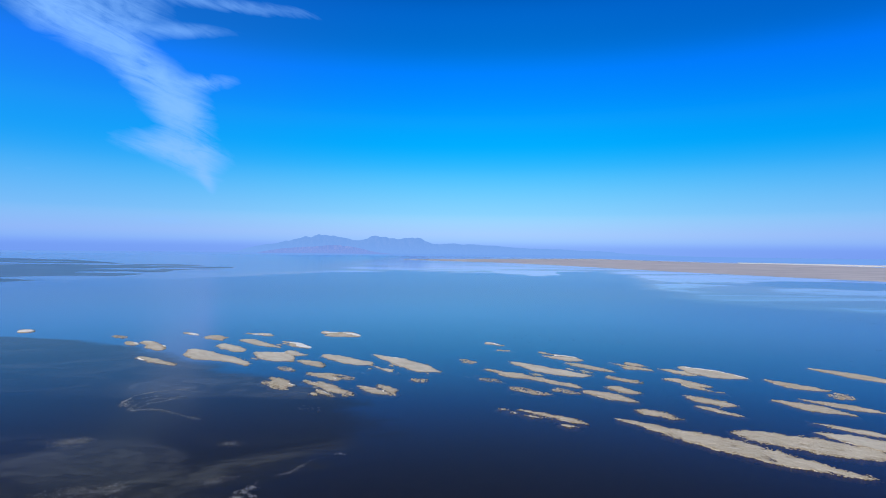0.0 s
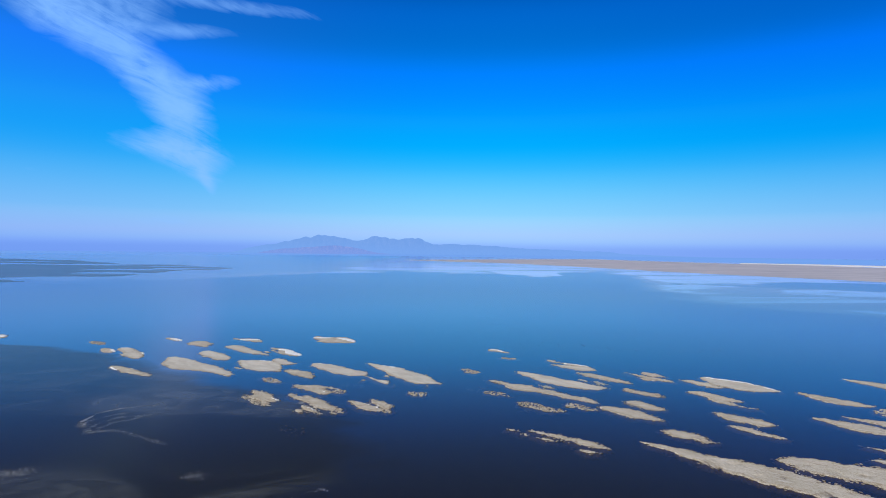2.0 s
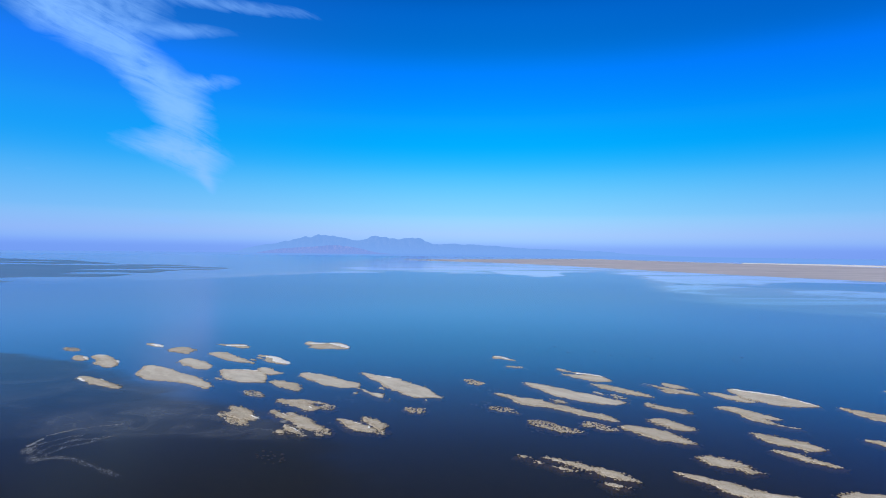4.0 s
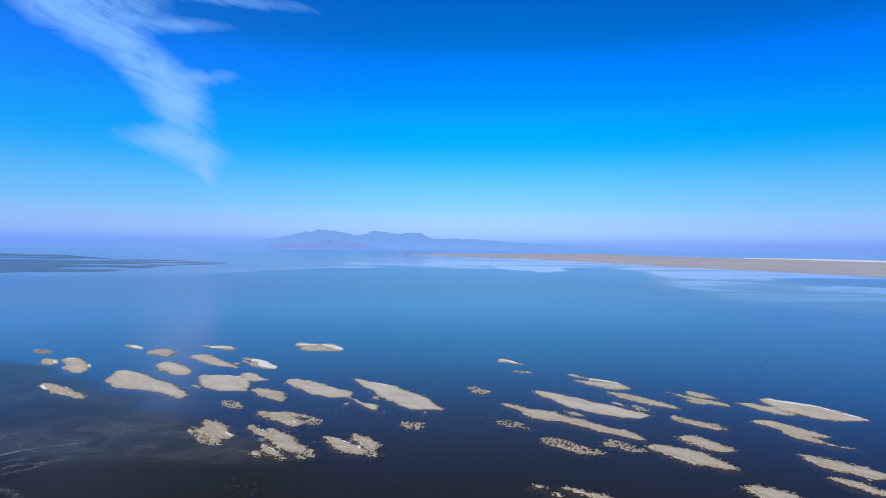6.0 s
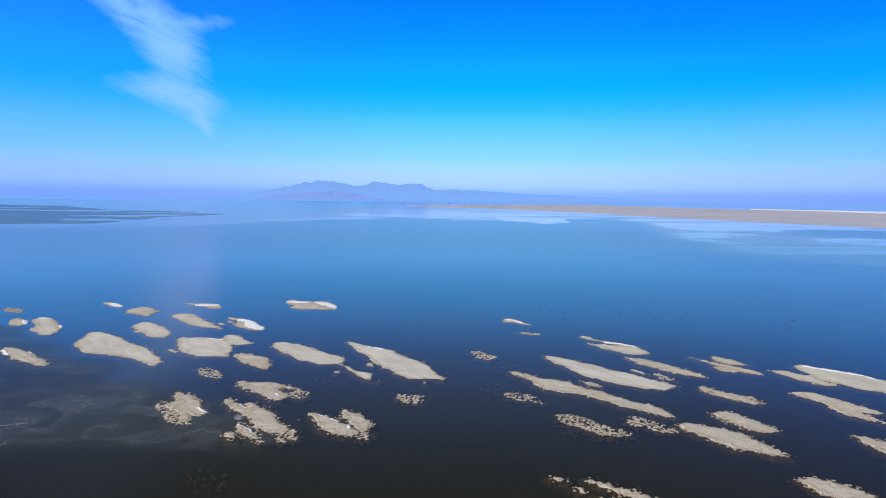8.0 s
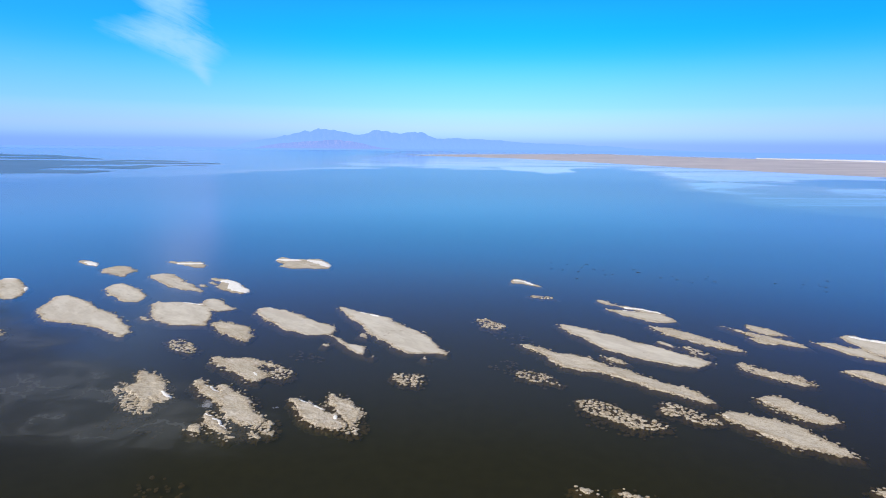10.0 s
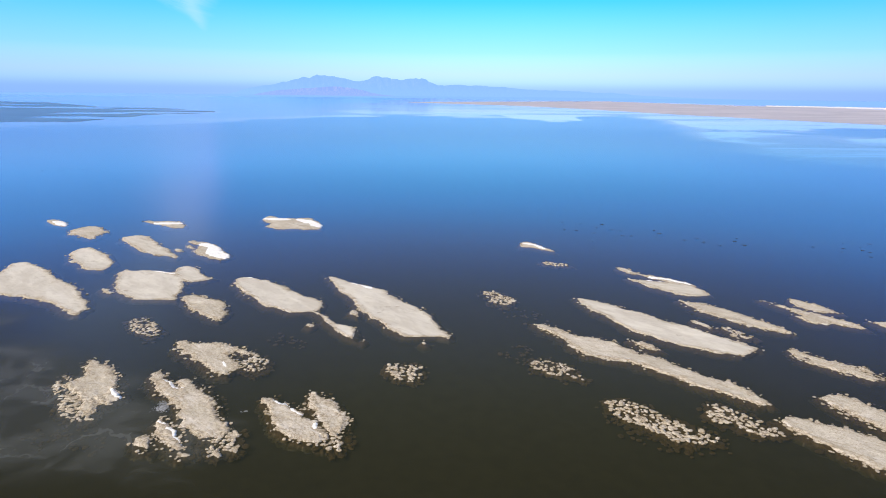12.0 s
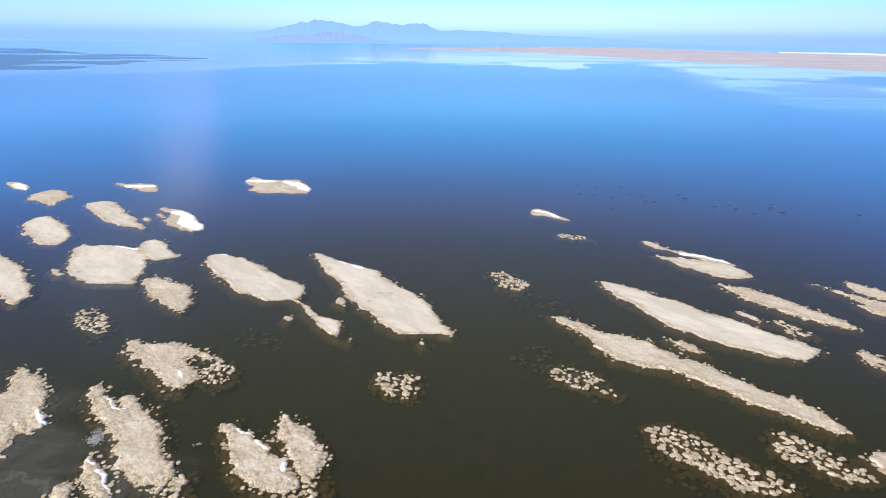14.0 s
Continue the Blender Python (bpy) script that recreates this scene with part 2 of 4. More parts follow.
    bent = calc(t, "MULTIPLY", calc(t, "SUBTRACT", grain(t, pos, 0.35, 4, 0.6), 0.5), 5.0)
    t.links.new(combine(t, calc(t, "ADD", x, bent), calc(t, "SUBTRACT", y, bent)), plates.inputs["Vector"])
    plates.inputs["Scale"].default_value = 0.24
    seam = span(t, plates.outputs["Distance"], 0.015, 0.05, 1.0, 0.0)
    gap = span(t, grain(t, pos, 0.16, 4, 0.6, 0.8), 0.42, 0.56, 0.35, 1.0)
    plate = calc(t, "MULTIPLY", thick, calc(t, "MULTIPLY", gap, calc(t, "MULTIPLY_ADD", seam, 0.55, 0.85)))
    torn = calc(t, "MAXIMUM", torn, calc(t, "MULTIPLY", scum, calc(t, "MULTIPLY", plate, lane)))
    skin = t.nodes.new("ShaderNodeBsdfDiffuse")
    skin.inputs["Color"].default_value = (0.100, 0.108, 0.103, 1)
    coat = t.nodes.new("ShaderNodeMixShader")
    feed(t, coat.inputs[0], calc(t, "MULTIPLY", torn, 0.55))
    t.links.new(body.outputs[0], coat.inputs[1])
    t.links.new(skin.outputs[0], coat.inputs[2])
    body = coat
    mix = t.nodes.new("ShaderNodeMixShader")
    # ripples hide the steep facets: the mirror fails quickly past a low angle
    mirror = calc(t, "MULTIPLY", fres.outputs[0], span(t, fres.outputs[0], 0.08, 0.31, 0.66, 1.30))
    mirror = calc(t, "MULTIPLY", mirror, calc(t, "MAXIMUM", span(t, fres.outputs[0], 0.46, 0.66, 1.0, 0.80), calm))
    feed(t, mix.inputs[0], calc(t, "MULTIPLY", mirror, calc(t, "SUBTRACT", 1.0, calc(t, "MULTIPLY", scum, 0.45))))
    t.links.new(body.outputs[0], mix.inputs[1])
    t.links.new(gloss.outputs[0], mix.inputs[2])
    t.links.new(mix.outputs[0], out)
    return m


def bed_material():
    m, t, out = material("lakebed_silt")
    pos, x, y, z = place(t)
    # grey clay shallows reach out from the west shore
    pattern = film_pattern(t, pos, x, y)
    shoal = calc(t, "MULTIPLY", span(t, scum_reach(t, pos, x, y, 20.0), -2.0, 10.0), dark_lane(t, y, pattern))
    fine = grain(t, pos, 0.9, 5, 0.6)
    clay = blend(t, span(t, pattern, 0.40, 0.64), (0.042, 0.046, 0.042), (0.072, 0.077, 0.074))
    silt = blend(t, span(t, fine, 0.3, 0.7), (0.037, 0.039, 0.021), (0.048, 0.050, 0.028))
    colour = blend(t, shoal, silt, clay)
    surface(t, out, colour, 0.95)
    return m


def crust_material(name, piece):
    m, t, out = material(name)
    pos, x, y, z = place(t)
    cell = t.nodes.new("ShaderNodeTexVoronoi")
    t.links.new(pos, cell.inputs["Vector"])
    cell.inputs["Scale"].default_value = 2.6
    fine = grain(t, pos, 5.0, 6, 0.7)
    mid = grain(t, pos, 1.6, 5, 0.6, 0.4)
    big = grain(t, pos, 0.22, 3, 0.5)
    tan = blend(t, span(t, mid, 0.3, 0.7), (0.39, 0.335, 0.255), (0.55, 0.49, 0.405))
    tan = blend(t, span(t, fine, 0.35, 0.7, 0.0, 0.40), tan, (0.53, 0.47, 0.37))
    if piece:
        info = t.nodes.new("ShaderNodeObjectInfo")
        tan = blend(t, span(t, info.outputs["Random"], 0.0, 1.0, 0.0, 0.55), tan, (0.36, 0.30, 0.21))
        # pale dry cap over stained sides
        own = t.nodes.new("ShaderNodeTexCoord")
        axis = t.nodes.new("ShaderNodeSeparateXYZ")
        t.links.new(own.outputs["Object"], axis.inputs[0])
        high = calc(t, "ADD", axis.outputs[2], calc(t, "MULTIPLY", calc(t, "SUBTRACT", fine, 0.5), 0.25))
        speck = grain(t, pos, 14.0, 4, 0.6)
        tan = blend(t, span(t, speck, 0.48, 0.66, 0.0, 0.5), tan, (0.29, 0.23, 0.15))
        colour = blend(t, span(t, high, 0.10, 0.23), (0.25, 0.19, 0.11), tan)
    else:
        inland = t.nodes.new("ShaderNodeAttribute")
        inland.attribute_name = "inland"
        sand = blend(t, span(t, big, 0.35, 0.65), (0.50, 0.46, 0.385), (0.61, 0.565, 0.49))
        sand = blend(t, span(t, fine, 0.42, 0.66, 0.0, 0.6), sand, (0.36, 0.30, 0.21))
        pits = grain(t, pos, 11.0, 3, 0.5)
        sand = blend(t, span(t, pits, 0.57, 0.68, 0.0, 0.75), sand, (0.21, 0.165, 0.11))
        inner = calc(t, "ADD", inland.outputs["Fac"], calc(t, "MULTIPLY", calc(t, "SUBTRACT", mid, 0.5), 0.9))
        colour = blend(t, span(t, inner, 0.25, 0.75), tan, sand)
        # shade of crevices between the packed heads painted as dark lines, fainter further up
        net = t.nodes.new("ShaderNodeTexVoronoi")
        net.feature = "DISTANCE_TO_EDGE"
        sway = calc(t, "MULTIPLY", calc(t, "SUBTRACT", grain(t, pos, 2.2, 3, 0.6), 0.5), 0.7)
        t.links.new(combine(t, calc(t, "ADD", x, sway), calc(t, "SUBTRACT", y, sway)), net.inputs["Vector"])
        net.inputs["Scale"].default_value = 2.9
        net_edge = calc(t, "ADD", net.outputs["Distance"], calc(t, "MULTIPLY", calc(t, "SUBTRACT", fine, 0.5), 0.24))
        cracks = calc(t, "MULTIPLY", span(t, net_edge, 0.02, 0.10, 1.0, 0.0), span(t, inner, 0.15, 0.9, 0.75, 0.12))
        colour = blend(t, cracks, colour, (0.20, 0.155, 0.095))
        # drifted pale sand on the broad islets, in soft streaks
        drift = grain(t, combine(t, calc(t, "MULTIPLY", calc(t, "ADD", x, y), 0.35), calc(t, "MULTIPLY", calc(t, "SUBTRACT", x, y), 0.10)), 1.0, 5, 0.6, 0.8)
        pale = blend(t, span(t, drift, 0.35, 0.65), (0.50, 0.465, 0.405), (0.605, 0.575, 0.51))
        drifted = span(t, inner, 0.75, 1.35)
        colour = blend(t, drifted, colour, pale)
        # wind-laid streaks of darker grit and of thin white salt
        grit = grain(t, combine(t, calc(t, "MULTIPLY", calc(t, "ADD", x, calc(t, "MULTIPLY", y, 1.1)), 1.1), calc(t, "MULTIPLY", calc(t, "SUBTRACT", x, y), 0.22)), 1.0, 5, 0.65, 0.5)
        bare = calc(t, "SUBTRACT", 1.0, calc(t, "MULTIPLY", drifted, 0.65))
        colour = blend(t, calc(t, "MULTIPLY", bare, span(t, grit, 0.54, 0.68, 0.0, 0.6)), colour, (0.29, 0.245, 0.18))
        colour = blend(t, calc(t, "MULTIPLY", bare, span(t, grit, 0.45, 0.32, 0.0, 0.5)), colour, (0.70, 0.68, 0.64))
    # algae-brown where the lake keeps it wet
    level = calc(t, "ADD", z, calc(t, "MULTIPLY", calc(t, "SUBTRACT", mid, 0.5), 0.10))
    wet = span(t, level, 0.035, -0.02)
    colour = blend(t, wet, colour, (0.185, 0.14, 0.082))
    # dimming by murky water painted in: deeper parts fade to the bed's colour
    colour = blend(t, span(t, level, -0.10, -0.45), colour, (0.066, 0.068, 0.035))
    height = calc(t, "ADD", calc(t, "MULTIPLY", fine, 0.5), calc(t, "MULTIPLY", mid, 1.2))
    height = calc(t, "SUBTRACT", height, calc(t, "MULTIPLY", cell.outputs["Distance"], 0.8))
    if piece:
        height = calc(t, "ADD", height, calc(t, "MULTIPLY", speck, 0.9))
    else:
        height = calc(t, "MULTIPLY", height, calc(t, "SUBTRACT", 1.0, calc(t, "MULTIPLY", drifted, 0.88)))
    surface(t, out, colour, span(t, wet, 0.0, 1.0, 0.92, 0.35), height, 0.06 if piece else 0.03, 0.9 if piece else 0.7, 0.25)
    return m


def salt_material():
    m, t, out = material("salt_crystal_crust")
    pos, *_ = place(t)
    fine, mid = grain(t, pos, 12.0, 5, 0.7), grain(t, pos, 1.8, 4, 0.6)
    colour = blend(t, span(t, mid, 0.3, 0.7), (0.78, 0.77, 0.74), (0.90, 0.90, 0.89))
    surface(t, out, colour, 0.6, calc(t, "ADD", fine, mid), 0.05, 0.6, 0.4)
    return m


def foam_material():
    m, t, out = material("salt_foam")
    pos, *_ = place(t)
    mid = grain(t, pos, 3.0, 5, 0.65)
    surface(t, out, blend(t, span(t, mid, 0.3, 0.7), (0.13, 0.137, 0.145), (0.34, 0.35, 0.37)), 0.8, mid, 0.02)
    return m


def flat_material(name, dark, light, streaky=0.004, rough=0.9, shine=0.2):
    m, t, out = material(name)
    pos, x, y, z = place(t)
    big = grain(t, combine(t, calc(t, "MULTIPLY", x, streaky), calc(t, "MULTIPLY", y, streaky * 2.4)), 1.0, 6, 0.6, 0.8)
    fine = grain(t, pos, 0.12, 5, 0.65)
    colour = blend(t, span(t, big, 0.3, 0.7), dark, light)
    colour = blend(t, span(t, fine, 0.35, 0.7, 0.0, 0.3), colour, dark)
    surface(t, out, colour, rough, fine, 0.3, 0.4 if rough > 0.5 else 0.05, shine)
    return m


def mountain_material(name, rock, airlight, share):
    """Far rock with its haze painted in as a mixed-in blue glow."""
    m, t, out = material(name)
    pos, x, y, z = place(t)
    big, fine = grain(t, pos, 0.006, 6, 0.6), grain(t, pos, 0.03, 5, 0.65)
    colour = blend(t, span(t, big, 0.35, 0.65), rock, tuple(c * 0.6 for c in rock))
    colour = blend(t, span(t, fine, 0.42, 0.66, 0.0, 0.8), colour, tuple(c * 3.2 for c in rock))
    d = t.nodes.new("ShaderNodeBsdfDiffuse")
    t.links.new(colour, d.inputs[0])
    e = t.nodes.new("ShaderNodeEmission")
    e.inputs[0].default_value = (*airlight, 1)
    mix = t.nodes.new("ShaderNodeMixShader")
    # more of the painted haze low down near the lake
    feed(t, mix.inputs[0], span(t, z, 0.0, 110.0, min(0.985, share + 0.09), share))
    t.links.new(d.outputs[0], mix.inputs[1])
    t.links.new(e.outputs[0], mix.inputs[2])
    t.links.new(mix.outputs[0], out)
    return m


WATER, BED = water_material(), bed_material()
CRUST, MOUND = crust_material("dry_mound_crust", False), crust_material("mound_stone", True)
FLECK = flat_material("dark_fleck", (0.020, 0.022, 0.022), (0.045, 0.042, 0.036), 0.8, 0.6, 0.3)
SALT, FOAM = salt_material(), foam_material()
# lilac of the distant haze is put into the sand's base colour
SAND = flat_material("haze_tinted_sand", (0.36, 0.36, 0.43), (0.53, 0.505, 0.56), 0.009)
MUD = flat_material("dark_wet_mud", (0.075, 0.08, 0.115), (0.145, 0.15, 0.20), 0.016, 0.30, 0.5)
SALT_PAN = flat_material("salt_pan", (0.70, 0.70, 0.72), (0.86, 0.86, 0.88))
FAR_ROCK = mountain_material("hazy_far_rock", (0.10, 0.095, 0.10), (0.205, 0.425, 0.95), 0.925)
FAR_HAZE = mountain_material("painted_far_haze", (0.28, 0.28, 0.27), (0.185, 0.40, 0.94), 0.94)
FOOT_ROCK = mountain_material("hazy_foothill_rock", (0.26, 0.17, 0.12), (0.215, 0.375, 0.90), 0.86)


# ------------------------------------------------------------------ numbers for uneven ground
TABLE = np.random.RandomState(7).rand(256, 256)


def lattice(ix, iy, k=0):
    return TABLE[(ix * 57 + iy * 131 + k * 71) % 256, (ix * 29 + iy * 17 + k * 113 + (ix * iy) % 251) % 256]


def value_noise(x, y, k=0):
    ix, iy = np.floor(x).astype(int), np.floor(y).astype(int)
    fx, fy = x - ix, y - iy
    fx, fy = fx * fx * (3 - 2 * fx), fy * fy * (3 - 2 * fy)
    a = lattice(ix, iy, k) * (1 - fx) + lattice(ix + 1, iy, k) * fx
    b = lattice(ix, iy + 1, k) * (1 - fx) + lattice(ix + 1, iy + 1, k) * fx
    return a * (1 - fy) + b * fy - 0.5


def rough_noise(x, y, size, octaves=4, k=0):
    total, amp, s = 0.0, 1.0, 1.0 / size
    for o in range(octaves):
        total, amp, s = total + amp * value_noise(x * s + 13.7 * o, y * s - 7.1 * o, k + o), amp * 0.5, s * 2.03
    return total


def cells(x, y, size, k=0):
    """Nearest jittered cell: distance over size, its centre and a random number of its own."""
    gx, gy = x / size, y / size
    ix, iy = np.floor(gx).astype(int), np.floor(gy).astype(int)
    best = np.full(np.shape(x), 9.0)
    cx, cy, own = np.zeros_like(gx), np.zeros_like(gx), np.zeros_like(gx)
    for dx in (-1, 0, 1):
        for dy in (-1, 0, 1):
            jx = ix + dx + 0.5 + 0.75 * (lattice(ix + dx, iy + dy, k) - 0.5)
            jy = iy + dy + 0.5 + 0.75 * (lattice(ix + dx, iy + dy, k + 5) - 0.5)
            d = np.hypot(gx - jx, gy - jy)
            near = d < best
            best = np.where(near, d, best)
            cx, cy = np.where(near, jx * size, cx), np.where(near, jy * size, cy)
            own = np.where(near, lattice(ix + dx, iy + dy, k + 9), own)
    return best, cx, cy, own


def ease(v, a, b):
    u = np.clip((v - a) / (b - a), 0, 1)
    return u * u * (3 - 2 * u)


def sheet(name, xs, ys, zs, keep=None, attribute=None):
    """A mesh from heights on a grid; keep: which corners stay."""
    ny, nx = zs.shape
    idx = np.arange(nx * ny).reshape(ny, nx)
    quads = np.stack([idx[:-1, :-1], idx[:-1, 1:], idx[1:, 1:], idx[1:, :-1]], -1).reshape(-1, 4)
    if keep is not None:
        k = keep.reshape(-1)
        quads = quads[k[quads].any(1)]
    used = np.unique(quads)
    remap = np.full(nx * ny, -1)
    remap[used] = np.arange(len(used))
    co = np.stack([xs.reshape(-1), ys.reshape(-1), zs.reshape(-1)], -1)[used]
    me = bpy.data.meshes.new(name)
    me.from_pydata(co.tolist(), [], remap[quads].tolist())
    if attribute is not None:
        a = me.attributes.new("inland", "FLOAT", "POINT")
        a.data.foreach_set("value", attribute.reshape(-1)[used].astype(np.float32))
    me.shade_smooth()
    return me


def dress(ob, mat, parent=None):
    ob.data.materials.append(mat)
    ob.parent = parent
    return ob


# ------------------------------------------------------------------ lake, bed and far shores
def lake():
    ang = np.linspace(0, 2 * math.pi, 97)[:-1]
    bm = bmesh.new()
    rings = []
    for rad in (60, 150, 400, 1000, 2400, 4890):
        rings.append([bm.verts.new((rad * math.sin(a), 40 + rad * math.cos(a), 0)) for a in ang])
    bm.faces.new(rings[0][::-1])
    for a, b in zip(rings, rings[1:]):
        for i in range(96):
            j = (i + 1) % 96
            bm.faces.new((a[i], a[j], b[j], b[i]))
    bmesh.ops.recalc_face_normals(bm, faces=bm.faces)
    me = bpy.data.meshes.new("water")
    bm.to_mesh(me)
    bm.free()
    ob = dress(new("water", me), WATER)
    tagged(ob, "calm dark lake water mirroring the blue sky", "water", kind="structure")

    span_x = np.concatenate([[-3300, -2400, -1100, -600, -400], np.arange(-300, 301, 3.0), [400, 600, 1100, 2400, 3300]])
    span_y = np.concatenate([[-3300, -2000, -800, -300, -100], np.arange(-20, 331, 3.0), [450, 700, 1200, 2400, 3300]])
    X, Y = np.meshgrid(span_x, span_y)
    Z = -0.46 + 0.05 * rough_noise(X, Y, 40.0, 4, 3)
    ob = dress(new("ground", sheet("ground", X, Y, Z)), BED)
    tagged(ob, "dark silty lakebed with grey clay shoals under shallow water", "lakebed", kind="structure")


def curve_at(points, u):
    n = len(points) - 1
    f = np.clip(u, 0, 1) * n
    i = np.minimum(np.floor(f).astype(int), n - 1)
    p = np.array(points, float)
    w = (f - i)[..., None]
    return p[i] * (1 - w) + p[i + 1] * w


def shore(name, near, far, mat, label, category, rise=0.5, wobble=10.0, cuts=0.0, nu=260, nv=40, k=0):
    """Low land between two shorelines, with a wandering edge that dips under the lake."""
    u, v = np.meshgrid(np.linspace(0, 1, nu), np.linspace(-0.06, 1.06, nv))
    a, b = curve_at(near, u), curve_at(far, u)
    p = a + (b - a) * v[..., None]
    x, y = p[..., 0], p[..., 1]
    wide = np.hypot(*(b - a).transpose(2, 0, 1)) + 1.0
    inner = np.minimum(v, 1 - v) * wide + wobble * 2.2 * rough_noise(x, y * 0.6, 110.0, 5, k)
    z = rise * np.tanh(inner / (wobble * 2.0))
    if cuts:
        z = z - rise * cuts * ease(rough_noise(x * 0.28, y, 46.0, 4, k + 20), 0.10, 0.26)
    ob = dress(new(name, sheet(name, x, y, z, z > -0.35)), mat)
    return tagged(ob, label, category, kind="structure")


def mountain(name, radius, depth, profile, az0, az1, mat, label, k):
    """A rugged ridge along part of the skyline: crest heights in degrees by bearing."""
    az, v = np.meshgrid(np.linspace(az0, az1, 420), np.linspace(0, 1, 26))
    crest = profile(az)
    crest = crest + crest * (0.24 * rough_noise(az, az * 0 + k, 1.0, 6, k) + 0.07 * rough_noise(az, az * 0 + k + 9, 0.35, 4, k + 2))
    height = (np.tan(np.radians(crest)) * radius + 24.0 * ease(crest, -0.05, 0.3)) * ease(az, az0, az0 + 3) * ease(-az, -az1, -az1 + 6)
    r = radius - depth * (1 - v) + 60 * rough_noise(az * 3, v * 3, 1.0, 3, k + 4)
    x, y = r * np.sin(np.radians(az)), r * np.cos(np.radians(az)) + 40
    spurs = 1 - 0.55 * np.abs(rough_noise(az * 2.2 + v, v * 1.5, 1.0, 4, k + 8)) * 2
    z = height * v ** 1.2 * np.where(v > 0.97, 1, spurs) - 1.5 * (1 - v)
    ob = dress(new(name, sheet(name, x, y, z)), mat)
    return tagged(ob, label, "mountain", kind="structure")


def hump(az, centre, width):
    return np.exp(-((az - centre) / width) ** 2)


lake()
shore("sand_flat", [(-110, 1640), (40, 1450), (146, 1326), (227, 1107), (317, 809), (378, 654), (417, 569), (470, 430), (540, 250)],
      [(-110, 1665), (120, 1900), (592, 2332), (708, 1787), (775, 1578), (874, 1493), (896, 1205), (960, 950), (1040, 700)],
      SAND, "long low flat of dry sand tinted lilac with haze", "sand flat", 0.6, 7.0, 0.0, 420, 50, 2)
shore("salt_pan", [(790, 1575), (880, 1500), (950, 1240), (1010, 1000)],
      [(850, 1690), (1010, 1570), (1120, 1330), (1160, 1000)],
      SALT_PAN, "bright white strip of dry salt behind the sand", "salt flat", 0.9, 3.0, 0.0, 160, 20, 5)
shore("mud_flat", [(-262, 765), (-295, 655), (-285, 525), (-292, 448), (-322, 395), (-430, 300)],
      [(-268, 780), (-414, 915), (-499, 925), (-753, 1196), (-920, 1260), (-1300, 1300)],
      MUD, "dark wet mud flat cut by thin pools", "mud flat", 0.35, 9.0, 1.02, 320, 200, 11)
# added low sheet whose glow paints haze over the far lake and plain
shore("far_haze_sheet", [(-3100, 2300), (-2000, 2500), (-1000, 2750), (-300, 2900), (330, 2700), (650, 2400), (840, 1830), (1120, 1600), (1230, 1330), (1300, 950)],
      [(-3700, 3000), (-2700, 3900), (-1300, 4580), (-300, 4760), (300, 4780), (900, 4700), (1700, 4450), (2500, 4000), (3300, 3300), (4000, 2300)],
      FAR_HAZE, "low sheet glowing haze blue in place of the far lake and plain", "plain", 0.5, 25.0, 0.0, 300, 40, 15)
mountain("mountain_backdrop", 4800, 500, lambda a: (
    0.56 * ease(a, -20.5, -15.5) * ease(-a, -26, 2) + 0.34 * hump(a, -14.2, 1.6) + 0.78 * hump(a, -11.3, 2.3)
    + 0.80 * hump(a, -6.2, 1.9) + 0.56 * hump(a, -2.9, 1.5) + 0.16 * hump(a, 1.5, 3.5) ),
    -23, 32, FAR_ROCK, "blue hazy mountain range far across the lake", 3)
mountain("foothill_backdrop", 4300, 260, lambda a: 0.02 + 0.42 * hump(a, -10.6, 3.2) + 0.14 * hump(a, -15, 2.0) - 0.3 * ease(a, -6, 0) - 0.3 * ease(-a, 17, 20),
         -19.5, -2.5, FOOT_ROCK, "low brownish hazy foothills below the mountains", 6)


# ------------------------------------------------------------------ islands of mounds
def mound_mesh(k, mat):
    """A lumpy flat-topped stone head, about one metre across."""
    rnd = random.Random(100 + k)
    bm = bmesh.new()
    n, rings = 8, []
    for rad, h in ((0.50, -0.45), (0.55, 0.0), (0.51, 0.17), (0.36, 0.235)):
        rings.append([bm.verts.new((rad * rnd.uniform(0.72, 1.2) * math.cos(2 * math.pi * (i + 0.5 * len(rings)) / n),
                                    rad * rnd.uniform(0.72, 1.2) * math.sin(2 * math.pi * (i + 0.5 * len(rings)) / n),
                                    h + rnd.uniform(-0.05, 0.05) * (1 if h < 0.2 else 0.4))) for i in range(n)])
    top = bm.verts.new((rnd.uniform(-0.08, 0.08), rnd.uniform(-0.08, 0.08), 0.25))
    for a, b in zip(rings, rings[1:]):
        for i in range(n):
            bm.faces.new((a[i], a[(i + 1) % n], b[(i + 1) % n], b[i]))
    for i in range(n):
        bm.faces.new((rings[-1][i], rings[-1][(i + 1) % n], top))
    me = bpy.data.meshes.new("mound")
    bm.to_mesh(me)
    bm.free()
    me.materials.append(mat)
    me.shade_smooth()
    return me


MOUND_MESHES = [mound_mesh(k, MOUND) for k in range(10)]
FLECK_MESHES = [mound_mesh(k, FLECK) for k in range(10, 14)]
SPREAD = random.Random(21)


def ribbon(x, y, cx, cy, hl, turn, middle, half):
    """Signed distance to a bar of changing width; its stations crowd towards both ends."""
    c, s = math.cos(radians(turn)), math.sin(radians(turn))
    u, v = (x - cx) * c + (y - cy) * s, (y - cy) * c - (x - cx) * s
    stations = np.linspace(0, 1, len(half))
    at = np.arccos(-np.clip(u / hl, -0.999, 0.999)) / math.pi
    wide, off = np.interp(at, stations, half), np.interp(at, stations, middle)
    e = (np.abs(v - off) - wide) * 0.85
    return np.where(np.abs(u) > hl, np.hypot(np.abs(u) - hl, v - off), np.maximum(e, np.abs(u) - hl))


